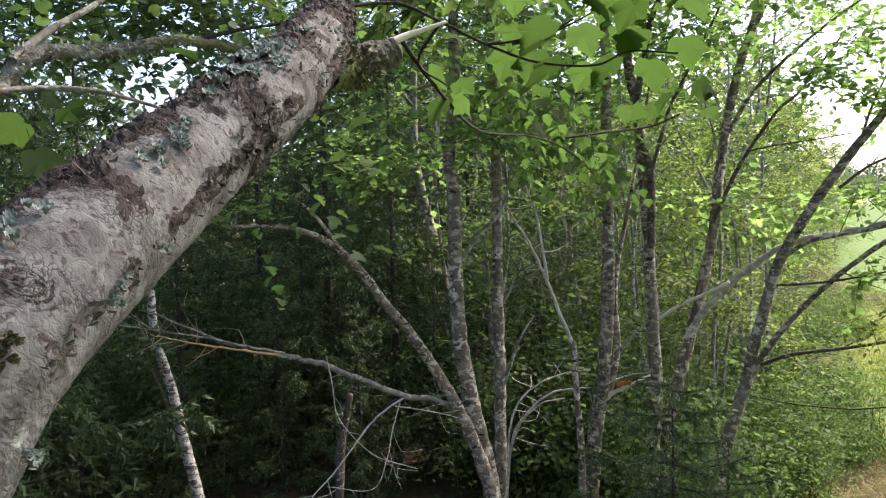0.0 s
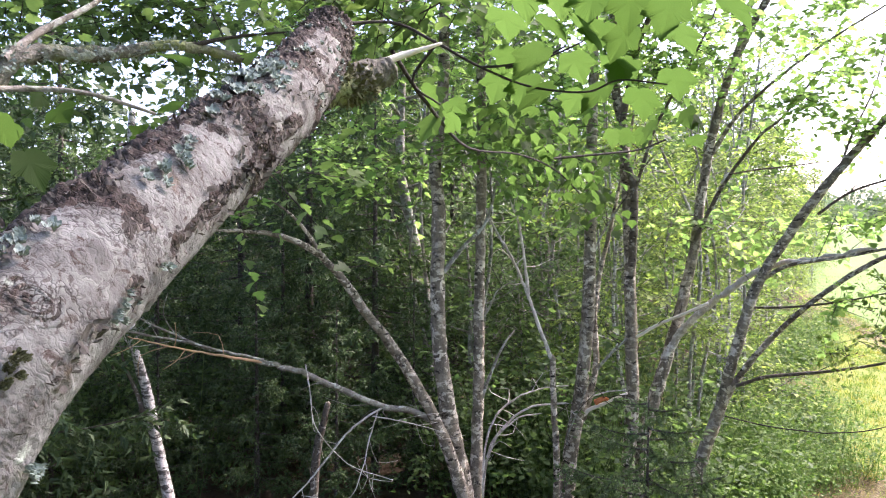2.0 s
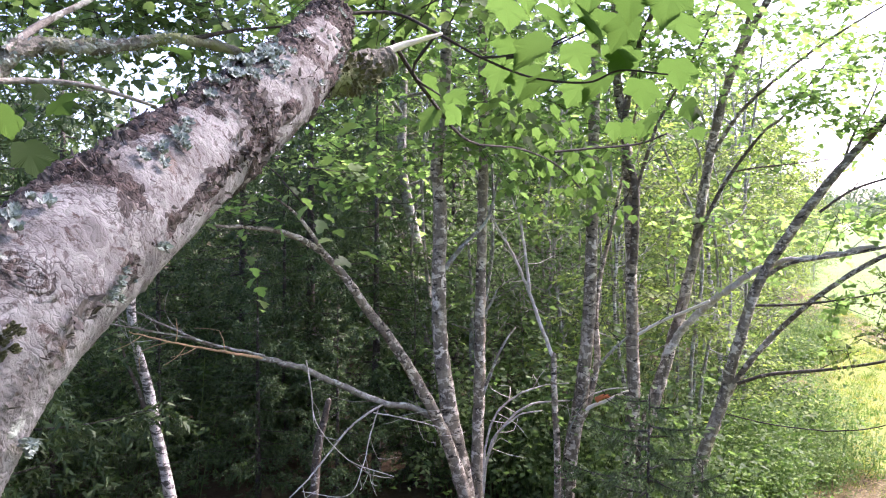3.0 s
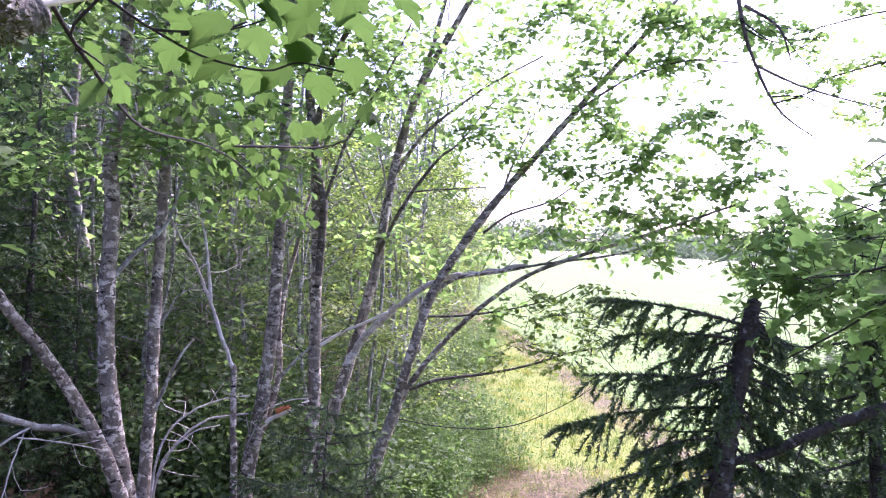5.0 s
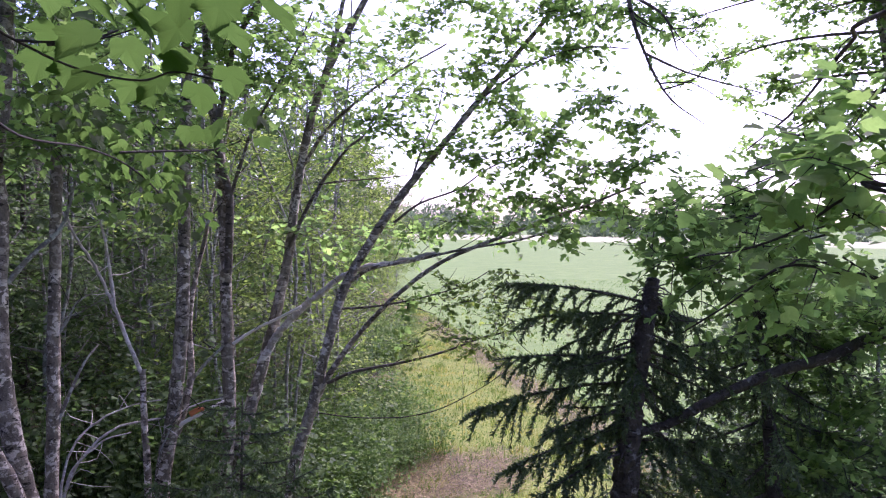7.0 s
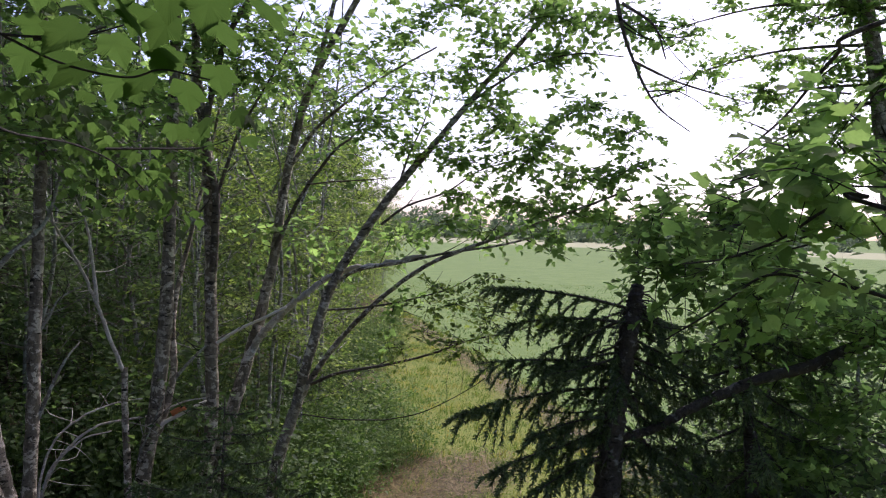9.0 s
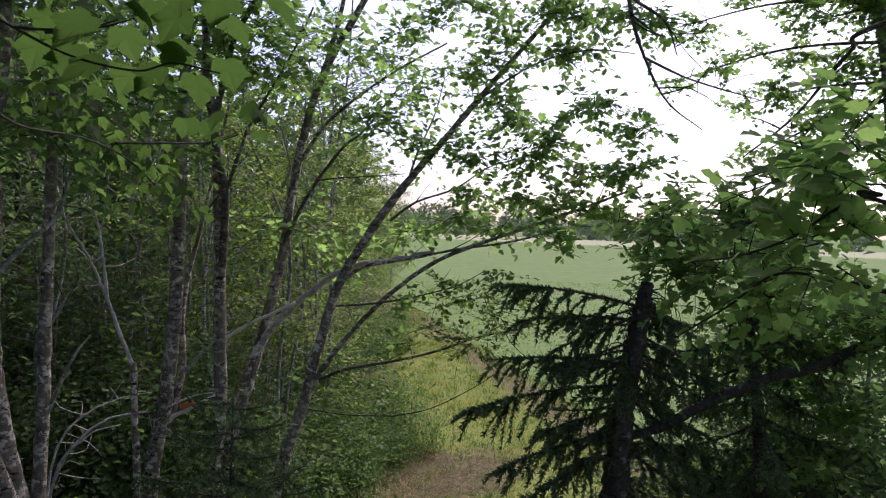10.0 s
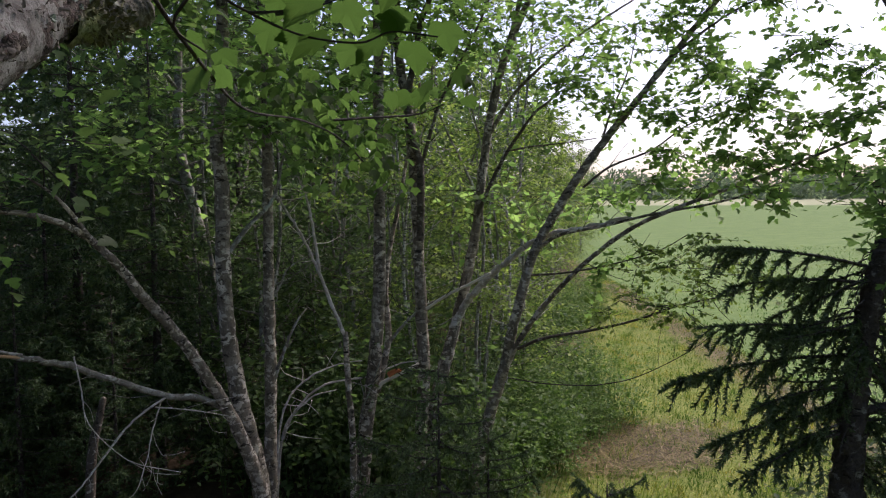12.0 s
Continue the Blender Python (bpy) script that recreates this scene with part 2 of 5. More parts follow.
def part(name, geometry, mats, parent, label="", smooth=False, index=None):
    """Links a mesh given in world coordinates as one part under a thing (an Empty) or a part of it."""
    verts, tris = geometry
    root = parent
    while root.parent:
        root = root.parent
    ob = new(name, mesh_of(name, np.asarray(verts) - np.array(root.location), tris, mats, index, smooth))
    ob.parent = parent
    return tagged(ob, label) if label else ob


def curve_through(points, steps):
    """Catmull-Rom samples through a few control points."""
    p = np.array(points, float)
    p = np.vstack([2 * p[0] - p[1], p, 2 * p[-1] - p[-2]])
    out = []
    for k in range(1, len(p) - 2):
        for s in np.arange(steps) / steps:
            a, b, c, d = p[k - 1 : k + 3]
            out.append(0.5 * (2 * b + (c - a) * s + (2 * a - 5 * b + 4 * c - d) * s**2 + (3 * b - a - 3 * c + d) * s**3))
    out.append(p[-2])
    return np.array(out)


def tube(points, r0, r1, sides=8, steps=5, rough=0.06, power=1.0, wob=0.0):
    """A tapered limb through control points, uneven in girth."""
    c = curve_through(points, steps)
    if wob:
        c[1:-1] += rng.normal(0, wob, (len(c) - 2, 3))
    n = len(c)
    tang = np.gradient(c, axis=0)
    tang /= np.linalg.norm(tang, axis=1, keepdims=True) + 1e-9
    ref = np.array([0.31, 0.17, 0.05]) if abs(tang[0][2]) > 0.8 else np.array([0.05, 0.03, 1.0])
    u = np.cross(tang, ref)
    u /= np.linalg.norm(u, axis=1, keepdims=True) + 1e-9
    v = np.cross(tang, u)
    s = np.linspace(0, 1, n) ** power
    r = r0 + (r1 - r0) * s
    ang = np.linspace(0, 2 * np.pi, sides, endpoint=False)
    girth = r[:, None] * (1 + rng.normal(0, rough, (n, sides)))
    ring = c[:, None] + girth[..., None] * (np.cos(ang)[None, :, None] * u[:, None] + np.sin(ang)[None, :, None] * v[:, None])
    verts = np.vstack([ring.reshape(-1, 3), c[-1] + tang[-1] * r[-1] * 0.6])
    i, j = np.meshgrid(np.arange(n - 1), np.arange(sides), indexing="ij")
    a, b = i * sides + j, i * sides + (j + 1) % sides
    tris = np.concatenate([np.stack([a, b, b + sides], -1).reshape(-1, 3), np.stack([a, b + sides, a + sides], -1).reshape(-1, 3)])
    k = np.arange(sides)
    cap = np.stack([(n - 1) * sides + k, (n - 1) * sides + (k + 1) % sides, np.full(sides, n * sides)], -1)
    return verts, np.vstack([tris, cap])


def joined(pieces):
    vs, ts, at = [], [], 0
    for v, t in pieces:
        vs.append(v)
        ts.append(np.asarray(t) + at)
        at += len(v)
    return np.vstack(vs), np.vstack(ts)


# leaf outlines: x across, y along, z lift
DIAMOND = (np.array([(0, 0, 0), (0.32, 0.4, 0.07), (0, 1, -0.05), (-0.32, 0.4, 0.07)]), np.array([(0, 1, 2), (0, 2, 3)]))
LOBED = (
    np.array([(0, 0, 0), (0.3, 0.08, 0.03), (0.52, 0.42, 0.09), (0.24, 0.5, 0.05), (0.3, 0.74, 0.06), (0, 1.0, -0.08),
              (-0.3, 0.74, 0.06), (-0.24, 0.5, 0.05), (-0.52, 0.42, 0.09), (-0.3, 0.08, 0.03), (0, 0.5, -0.02)]),
    np.array([(10, k, k + 1) for k in range(9)] + [(10, 9, 0)]),
)
NEEDLE_SHAPE = (np.array([(-0.18, 0, 0), (0.18, 0, 0), (0, 1, 0)]), np.array([(0, 1, 2)]))


def unit(a):
    return a / (np.linalg.norm(a, axis=-1, keepdims=True) + 1e-9)


def leaves(pos, along, normal, size, shape):
    """One small leaf at each place."""
    along = unit(along)
    side = unit(np.cross(along, normal))
    up = np.cross(side, along)
    tv, tf = shape
    v = pos[:, None] + size[:, None, None] * (tv[None, :, 0, None] * side[:, None] + tv[None, :, 1, None] * along[:, None] + tv[None, :, 2, None] * up[:, None])
    f = tf[None] + (np.arange(len(pos)) * len(tv))[:, None, None]
    return v.reshape(-1, 3), f.reshape(-1, 3)


def sprays(origin, direction, length, per, size, shape, droop=0.25, flat=0.35):
    """Leafy twigs: leaves set alternately along each; also the twigs."""
    n = len(origin)
    direction = unit(direction)
    s = (np.arange(per) + 0.6) / per
    sag = np.array([0, 0, -1.0])
    spot = origin[:, None] + length[:, None, None] * (s[None, :, None] * direction[:, None] + droop * (s**2)[None, :, None] * sag)
    sidew = unit(np.cross(direction, [0, 0, 1.0]))
    sign = np.where(np.arange(per) % 2, 1.0, -1.0)[None, :, None]
    along = direction[:, None] * 0.6 + sign * sidew[:, None] * 0.9 + rng.normal(0, 0.35, (n, per, 3)) + sag * 0.25
    spot = spot + unit(along) * (size * 0.5) * rng.uniform(0.3, 1.1, (n, per, 1))
    normal = np.array([0, 0, 1.0]) + rng.normal(0, flat, (n, per, 3))
    sz = size * rng.uniform(0.6, 1.2, (n * per))
    lv = leaves(spot.reshape(-1, 3), along.reshape(-1, 3), normal.reshape(-1, 3), sz, shape)
    tip = origin + length[:, None] * (direction + droop * sag)
    tw = 0.004
    off = sidew * tw
    up = np.array([0, 0, 2 * tw])
    verts = np.stack([origin - off, origin + off, origin + up, tip], 1).reshape(-1, 3)
    f = np.array([(0, 1, 3), (1, 2, 3), (2, 0, 3)])
    tris = (f[None] + (np.arange(n) * 4)[:, None, None]).reshape(-1, 3)
    return lv, (verts, tris)


def in_blob(center, radii, n, hollow=0.35):
    d = unit(rng.normal(0, 1, (n, 3)))
    r = (hollow + (1 - hollow) * rng.random(n)) ** 0.6
    return np.array(center) + d * r[:, None] * np.array(radii), d


def crown(blobs, leaf=0.1, shape=LOBED, per=9, length=(0.35, 0.75), droop=0.25, flat=0.35):
    """Leafy sprays filling uneven blobs (centre, radii, count)."""
    lv, tw = [], []
    for center, radii, n in blobs:
        o, d = in_blob(center, radii, n)
        m = max(2, n // 9)
        hub = in_blob(center, radii, m, 0.2)[0][rng.integers(0, m, n)]
        o = 0.25 * o + 0.75 * hub + rng.normal(0, 1, (n, 3)) * np.array([0.13, 0.13, 0.03]) * max(radii)
        d[:, 2] = d[:, 2] * 0.45 + 0.05
        a, b = sprays(o, d + rng.normal(0, 0.35, (n, 3)), rng.uniform(*length, n), per, leaf, shape, droop, flat)
        lv.append(a)
        tw.append(b)
    return joined(lv), joined(tw)


def two_in_one(a, b):
    """Joins two geometries, with the material index of each."""
    g = joined([a, b])
    return g, np.r_[np.zeros(len(a[1]), np.int32), np.ones(len(b[1]), np.int32)]


def leafy(t, leaf_and_twig, mat, label=""):
    g, idx = two_in_one(*leaf_and_twig)
    return part("crown", g, [mat, BARK_TWIG], t, label, index=idx)


def forest_tree(name, height, spread, count, leaf, mat, bark_mat, label, category, seed, lean=0.04, bare=0.3, shape=DIAMOND, group="", girth=1.0):
    """A whole broadleaf tree at the origin: trunk, limbs, twigs and leaf sprays."""
    global rng
    rng = np.random.default_rng(seed)
    t = thing(name, (0, 0, 0), label, category, group)
    r0 = (0.011 * height + 0.01) * girth
    bend = rng.normal(0, lean, (5, 2)) * height
    pts = [(bend[k][0] * k / 4, bend[k][1] * k / 4, -0.25 + height * k / 4.2) for k in range(5)]
    part("trunk", tube(pts, r0, r0 * 0.25, 7, 5), bark_mat, t, smooth=True)
    c = curve_through(pts, 8)
    blobs = []
    n = int(7 + spread * 3)
    for k in range(n):
        f = bare + (1 - bare) * (k + rng.random()) / n
        base = c[min(int(f * (len(c) - 1)), len(c) - 2)]
        az = k * 2.4 + rng.normal(0, 0.4)
        far = spread * (1.05 - 0.65 * f) * rng.uniform(0.7, 1.25)
        end = base + np.array([math.cos(az) * far, math.sin(az) * far, far * rng.uniform(0.25, 0.7)])
        mid = base * 0.5 + end * 0.5 + np.array([0, 0, -0.08 * far])
        part("limb", tube([base, mid, end], r0 * 0.32, 0.006, 5, 4), bark_mat, t, smooth=True)
        blobs.append((base * 0.3 + end * 0.7, (far * 0.6 + 0.25, far * 0.6 + 0.25, far * 0.16 + 0.12), max(4, int(0.8 * count / n))))
    leafy(t, crown(blobs, leaf, shape, 12, (0.4, 0.85), 0.2, 0.3), mat)
    return t


def spruce_branch(base, out, length, sag, needle, density, twig_step=0.09, shoots_too=True, droop=0.5, shoot=0.27, fan=False):
    """A drooping spruce bough: stem, hanging side shoots, needles all round."""
    n = max(4, int(length / 0.12))
    s = np.linspace(0, 1, n)
    out = unit(np.array(out, float))
    c = np.array(base) + length * (s[:, None] * out + np.stack([0 * s, 0 * s, -sag * s + sag * 0.9 * s**2.2], 1))
    stem = tube(c[:: max(1, n // 5)], 0.008 + 0.006 * length, 0.003, 5, 3)
    side = unit(np.cross(out, [0, 0, 1.0]))
    pos, al, no, shoots = [], [], [], []
    m = max(3, int(length / twig_step))
    for k in range(m):
        f = 0.06 + 0.94 * rng.random() ** 0.85
        p = np.array([np.interp(f, s, c[:, i]) for i in range(3)])
        for sg in (-1, 1):
            ln = length * (shoot * (1.08 - f) ** 0.6 + 0.07) * rng.uniform(0.4, 1.3)
            hang = droop * rng.uniform(0.4, 1.6)
            d = unit(out * rng.uniform(0.15, 0.7) + side * sg * rng.uniform(0.05, 0.7) + np.array([0, 0, -hang]) + rng.normal(0, 0.15, 3))
            curl = rng.uniform(-0.4, 0.1)
            if fan:                                  # side shoots spread forwards in a flat, drooping fan
                d = unit(out * rng.uniform(0.3, 1.1) + side * sg * rng.uniform(0.1, 0.9) + np.array([0, 0, -droop * rng.uniform(0.0, 1.2)]) + rng.normal(0, 0.16, 3))
                curl = rng.uniform(-0.5, 0.02)
            q = max(5, int(ln * density))
            w = rng.random(q)
            pts = p + ln * (w[:, None] * d + np.array([0, 0, curl]) * (w**2)[:, None])
            a = rng.normal(0, 1, (q, 3))
            a -= (a @ d)[:, None] * d
            pos.append(pts)
            al.append(unit(a) + d * 0.9)
            no.append(rng.normal(0, 1, (q, 3)))
            shoots.append((p, p + ln * (0.5 * d + np.array([0, 0, curl * 0.25])), p + ln * (d + np.array([0, 0, curl]))))
    q = int(length * density * 0.9)
    w = rng.random(q)
    pos.append(np.stack([np.interp(w, s, c[:, i]) for i in range(3)], 1))
    a = rng.normal(0, 1, (q, 3))
    al.append(unit(a - (a @ out)[:, None] * out) + out * 0.9)
    no.append(rng.normal(0, 1, (q, 3)))
    pos, al, no = np.vstack(pos), np.vstack(al), np.vstack(no)
    need = leaves(pos, al, no, needle * rng.uniform(0.7, 1.15, len(pos)), NEEDLE_SHAPE)
    sh = [tube(x, 0.004, 0.0015, 3, 1, 0) for x in shoots] if shoots_too else []
    return joined([stem, *sh]), need


def spruce(name, place, height, reach, boughs, label, category, seed, needle=0.022, density=260, mat=None, bark_mat=None, lean=(0, 0), low=0.12, step=0.09, power=0.8, group=""):
    global rng
    rng = np.random.default_rng(seed)
    t = thing(name, (0, 0, 0), label, category, group)
    r0 = 0.012 * height + 0.004
    pts = [(lean[0] * k / 3, lean[1] * k / 3, -0.25 + (height + 0.25) * k / 3) for k in range(4)]
    part("trunk", tube(pts, r0, 0.004, 10, 8, 0.08), bark_mat or BARK_SPRUCE, t, smooth=True)
    for k in range(boughs):
        f = low + (0.97 - low) * (k + rng.random()) / boughs
        z = f * height
        base = (lean[0] * f, lean[1] * f, z)
        az = k * 2.399 + rng.normal(0, 0.3)
        ln = reach * (1.04 - f) ** power * rng.uniform(0.75, 1.15) + 0.08
        a, b = spruce_branch(base, (math.cos(az), math.sin(az), 0.12), ln, 0.3, needle, density, step, step < 0.12)
        part("needles", b, mat or NEEDLE, part("bough", a, bark_mat or BARK_SPRUCE, t))
    t.location = place
    return t


def known_tree(name, base, label, category, seed, group=""):
    """Starts a tree whose limbs and leaf clusters are then added one by one."""
    global rng
    rng = np.random.default_rng(seed)
    return thing(name, base, label, category, group)


def add_limb(t, pname, points, r0, r1, bmat, lab=""):
    """A tapered limb through a few points, with side twigs of its own."""
    bare = pname in ("dead_twig", "torn_limb", "torn_end") or bmat is BARK_PALE
    stem = part(pname, tube(points, r0, r1, 12 if r0 > 0.04 else 7, 7, 0.06, 1.0, r0 * (0.16 if bare else 0.03)), bmat, t, lab, smooth=True)
    line = curve_through(points, 8)
    for k in range(6 if bare else 4):
        i = int(rng.uniform(0.25, 0.97) * (len(line) - 2))
        go = unit(line[i + 1] - line[i]) * 0.6 + rng.normal(0, 0.6, 3) + np.array([0, 0, -0.15 if bare else 0.25])
        ln = rng.uniform(0.15, 0.55)
        p = line[i]
        q = p + unit(go) * ln * 0.5 + rng.normal(0, 0.03, 3)
        part("twig", tube([p, q, q + unit(go + rng.normal(0, 0.5, 3)) * ln * 0.5], min(0.006, r0 * 0.3), 0.002, 4, 2), bmat if bare else BARK_TWIG, stem)


# ---- ground ----


def rise(x, y):
    """Height of the land: level by the wood, climbing gently over the far field."""
    d = math.hypot(x, y)
    k = min(max((d - 35) / 190, 0), 1)
    return 2.6 * k * k * (3 - 2 * k) + max(0.0, d - 225) * 0.012 + 0.05 * noise.noise((x * 0.35, y * 0.35, 0)) * min(1, 30 / (d + 1))


def ground_sheet():
    """One sheet out to the horizon, finer near the trees."""
    rings = [0.0] + [0.9 * 1.115**k for k in range(70)]
    seg = 120
    verts = [(0, 0, rise(0, 0))]
    for r in rings[1:]:
        for k in range(seg):
            a = 2 * math.pi * k / seg
            x, y = r * math.sin(a), r * math.cos(a)
            verts.append((x, y, rise(x, y)))
    tris = [(0, 1 + (k + 1) % seg, 1 + k) for k in range(seg)]
    for i in range(len(rings) - 2):
        o = 1 + i * seg
        for k in range(seg):
            a, b = o + k, o + (k + 1) % seg
            tris += [(a, b, b + seg), (a, b + seg, a + seg)]
    return np.array(verts), np.array(tris)


def ground_material():
    m, t, out = material("ground")
    p = t.nodes.new("ShaderNodeBsdfPrincipled")
    p.inputs["Roughness"].default_value = 0.95
    p.inputs["Specular IOR Level"].default_value = 0.1
    co = t.nodes.new("ShaderNodeTexCoord")
    sep = t.nodes.new("ShaderNodeSeparateXYZ")
    t.links.new(co.outputs["Object"], sep.inputs[0])
    iso = mapped(t, (1, 1, 1))

    def math_node(op, a, b):
        n = t.nodes.new("ShaderNodeMath")
        n.operation = op
        for k, v in ((0, a), (1, b)):
            if isinstance(v, bpy.types.NodeSocket):
                t.links.new(v, n.inputs[k])
            else:
                n.inputs[k].default_value = v
        return n.outputs[0]

    x, y = sep.outputs["X"], sep.outputs["Y"]
    wob = math_node("MULTIPLY", math_node("SUBTRACT", noise_tex(t, iso, 0.5, 5), 0.5), 3.0)
    across = math_node("ADD", math_node("SUBTRACT", math_node("MULTIPLY", x, 0.862), math_node("MULTIPLY", y, 0.507)), wob)
    fine = noise_tex(t, iso, 9.0, 8, 0.7)
    broad = noise_tex(t, iso, 0.7, 5)
    litter = ramp(t, fine, [(0.3, (0.035, 0.026, 0.016)), (0.55, (0.075, 0.055, 0.033)), (0.75, (0.05, 0.065, 0.025))])
    strip = mixed(t, broad, ramp(t, fine, [(0.3, (0.07, 0.125, 0.018)), (0.7, (0.17, 0.22, 0.042))]), ramp(t, fine, [(0.3, (0.14, 0.16, 0.04)), (0.7, (0.26, 0.255, 0.08))]))
    rows = noise_tex(t, mapped(t, (0.35, 1.6, 1)), 1.3, 8, 0.7)
    crop = mixed(t, mixed(t, 0.5, broad, (0, 0, 0)), ramp(t, rows, [(0.3, (0.075, 0.135, 0.036)), (0.7, (0.17, 0.235, 0.074))]), (0.13, 0.195, 0.062))
    c = mixed(t, ramp(t, math_node("MULTIPLY", math_node("ADD", across, 1.6), 0.7), [(0.0, (0, 0, 0)), (1.0, (1, 1, 1))]), litter, strip)
    along = math_node("ADD", math_node("MULTIPLY", x, 0.507), math_node("MULTIPLY", y, 0.862))
    edge = math_node("SUBTRACT", math_node("SUBTRACT", across, math_node("MULTIPLY", wob, 0.8)), math_node("SUBTRACT", 6.5, math_node("MULTIPLY", along, 0.2)))
    swath = ramp(t, math_node("ADD", math_node("ABSOLUTE", edge, 0.0), math_node("MULTIPLY", math_node("SUBTRACT", fine, 0.5), 1.6)), [(0.2, (0.7, 0.7, 0.7)), (0.65, (0, 0, 0))])
    c = mixed(t, swath, c, ramp(t, fine, [(0.3, (0.13, 0.115, 0.045)), (0.7, (0.27, 0.235, 0.11))]))
    c = mixed(t, ramp(t, math_node("ADD", math_node("MULTIPLY", edge, 0.9), 0.1), [(0.2, (0, 0, 0)), (0.8, (1, 1, 1))]), c, crop)
    dist = math_node("SQRT", math_node("ADD", math_node("MULTIPLY", x, x), math_node("MULTIPLY", y, y)), 0.0)
    hay = ramp(t, math_node("DIVIDE", math_node("ADD", dist, math_node("MULTIPLY", wob, 4.0)), 400.0), [(0.40, (0, 0, 0)), (0.42, (1, 1, 1)), (0.6, (1, 1, 1)), (0.62, (0, 0, 0))])
    c = mixed(t, hay, c, (0.3, 0.315, 0.18))
    t.links.new(c, p.inputs["Base Color"])
    t.links.new(bumped(t, fine, 0.7, 0.05), p.inputs["Normal"])
    t.links.new(p.outputs[0], out.inputs["Surface"])
    return m


ground = new("ground", mesh_of("ground", *ground_sheet(), ground_material(), smooth=True))
tagged(ground, "earth, mown grass strip and green field reaching the horizon", "ground", kind="structure")


def blades(name, spots, height, width, mat, label, category, lean=0.35, flat=False):
    """Grass or straw as single bent blades."""
    n = len(spots)
    a = rng.uniform(0, 2 * np.pi, n)
    d = np.stack([np.cos(a), np.sin(a), 0 * a], 1)
    h = height * rng.uniform(0.5, 1.3, n)
    w = np.stack([-d[:, 1], d[:, 0], 0 * a], 1) * width * rng.uniform(0.6, 1.3, (n, 1))
    lift = np.array([0, 0, 1.0]) * (h * (0.12 if flat else 1.0))[:, None]
    go = d * (h * (1.0 if flat else lean))[:, None]
    b = np.array(spots)
    v = np.stack([b - w, b + w, b + lift * 0.6 + go * 0.4 + w * 0.6, b + lift * 0.6 + go * 0.4 - w * 0.6, b + lift + go], 1).reshape(-1, 3)
    f = np.array([(0, 1, 2), (0, 2, 3), (3, 2, 4)])
    tris = (f[None] + (np.arange(n) * 5)[:, None, None]).reshape(-1, 3)
    return tagged(new(name, mesh_of(name, v, tris, mat)), label, category, kind="stuff")


def strip_spots(n, along, across):
    """Random spots in a band that follows the edge of the wood."""
    s = rng.uniform(0, 1, n) ** 1.5 * (along[1] - along[0]) + along[0]
    o = rng.uniform(0, 1, n)
    lo, hi = across[0](s), across[1](s)
    off = lo + (hi - lo) * o
    x, y = 0.507 * s + 0.862 * off, 0.862 * s - 0.507 * off
    return np.array([(a, b, rise(a, b) - 0.01) for a, b in zip(x, y)])


# ---- the trees in front ----
HERE = (-0.85, -0.45, 0.0)

# clump with the white-blotched stem, the long diagonal limb and the torn limb
tree = known_tree("maple_clump", (0.48, 7.61, -0.02), "many-stemmed grey maple with lichen blotches and a torn limb", "tree", 11)
add_limb(tree, "stem", [(0.50, 7.61, -0.14), (0.40, 7.62, 1.14), (0.25, 7.62, 1.84), (0.14, 7.63, 2.53), (0.10, 7.63, 3.24), (0.11, 7.63, 4.11), (0.07, 7.60, 4.53), (0.15, 7.60, 5.29), (0.16, 7.60, 6.45), (0.21, 7.70, 7.86)], 0.098, 0.045, BARK, "tall grey stem with white blotches")
add_limb(tree, "stem", [(0.59, 8.00, -0.30), (0.54, 8.01, 0.93), (0.56, 8.01, 1.94), (0.56, 8.01, 2.81), (0.57, 8.00, 3.67), (0.58, 8.00, 4.71), (0.56, 8.01, 5.85), (0.55, 8.01, 7.37)], 0.072, 0.042, BARK, "grey stem")
add_limb(tree, "limb", [(0.42, 7.51, 1.00), (0.27, 7.42, 1.51), (0.09, 7.33, 1.98), (-0.28, 7.12, 2.68), (-0.58, 7.00, 3.11), (-0.79, 6.88, 3.44), (-1.02, 6.75, 3.70), (-1.29, 6.60, 3.85), (-1.56, 6.45, 3.90), (-1.85, 6.26, 3.91)], 0.072, 0.01, BARK, "diagonal limb reaching out")
add_limb(tree, "branch", [(-0.94, 6.76, 3.62), (-1.07, 6.64, 3.86), (-1.20, 6.52, 4.04), (-1.40, 6.48, 4.19)], 0.022, 0.008, BARK)
add_limb(tree, "torn_limb", [(0.22, 7.52, 1.63), (0.11, 7.43, 1.90), (-0.12, 7.23, 2.10), (-0.45, 7.01, 2.23), (-0.81, 6.78, 2.44), (-1.13, 6.53, 2.65), (-1.49, 6.36, 2.79)], 0.036, 0.024, BARK_DEAD, "dead limb with split end")
add_limb(tree, "torn_end", [(-1.44, 6.37, 2.77), (-1.69, 6.21, 2.85), (-1.86, 6.16, 2.89), (-2.13, 5.96, 2.99), (-2.34, 5.77, 3.09)], 0.014, 0.004, WOOD, "fresh torn yellow wood")
add_limb(tree, "torn_end", [(-1.42, 6.37, 2.79), (-1.70, 6.25, 2.88), (-2.07, 6.09, 3.01), (-2.30, 5.90, 3.09), (-2.56, 5.68, 3.19)], 0.014, 0.005, BARK_DEAD)
add_limb(tree, "torn_end", [(-1.83, 6.22, 2.90), (-2.11, 6.07, 3.07), (-2.35, 5.88, 3.24)], 0.012, 0.006, BARK_DEAD)
add_limb(tree, "branch", [(0.16, 7.62, 3.46), (0.37, 7.72, 3.72), (0.55, 7.81, 3.89), (0.65, 7.90, 4.05), (0.73, 7.89, 4.40), (0.82, 7.88, 4.62)], 0.026, 0.01, BARK_DEAD)
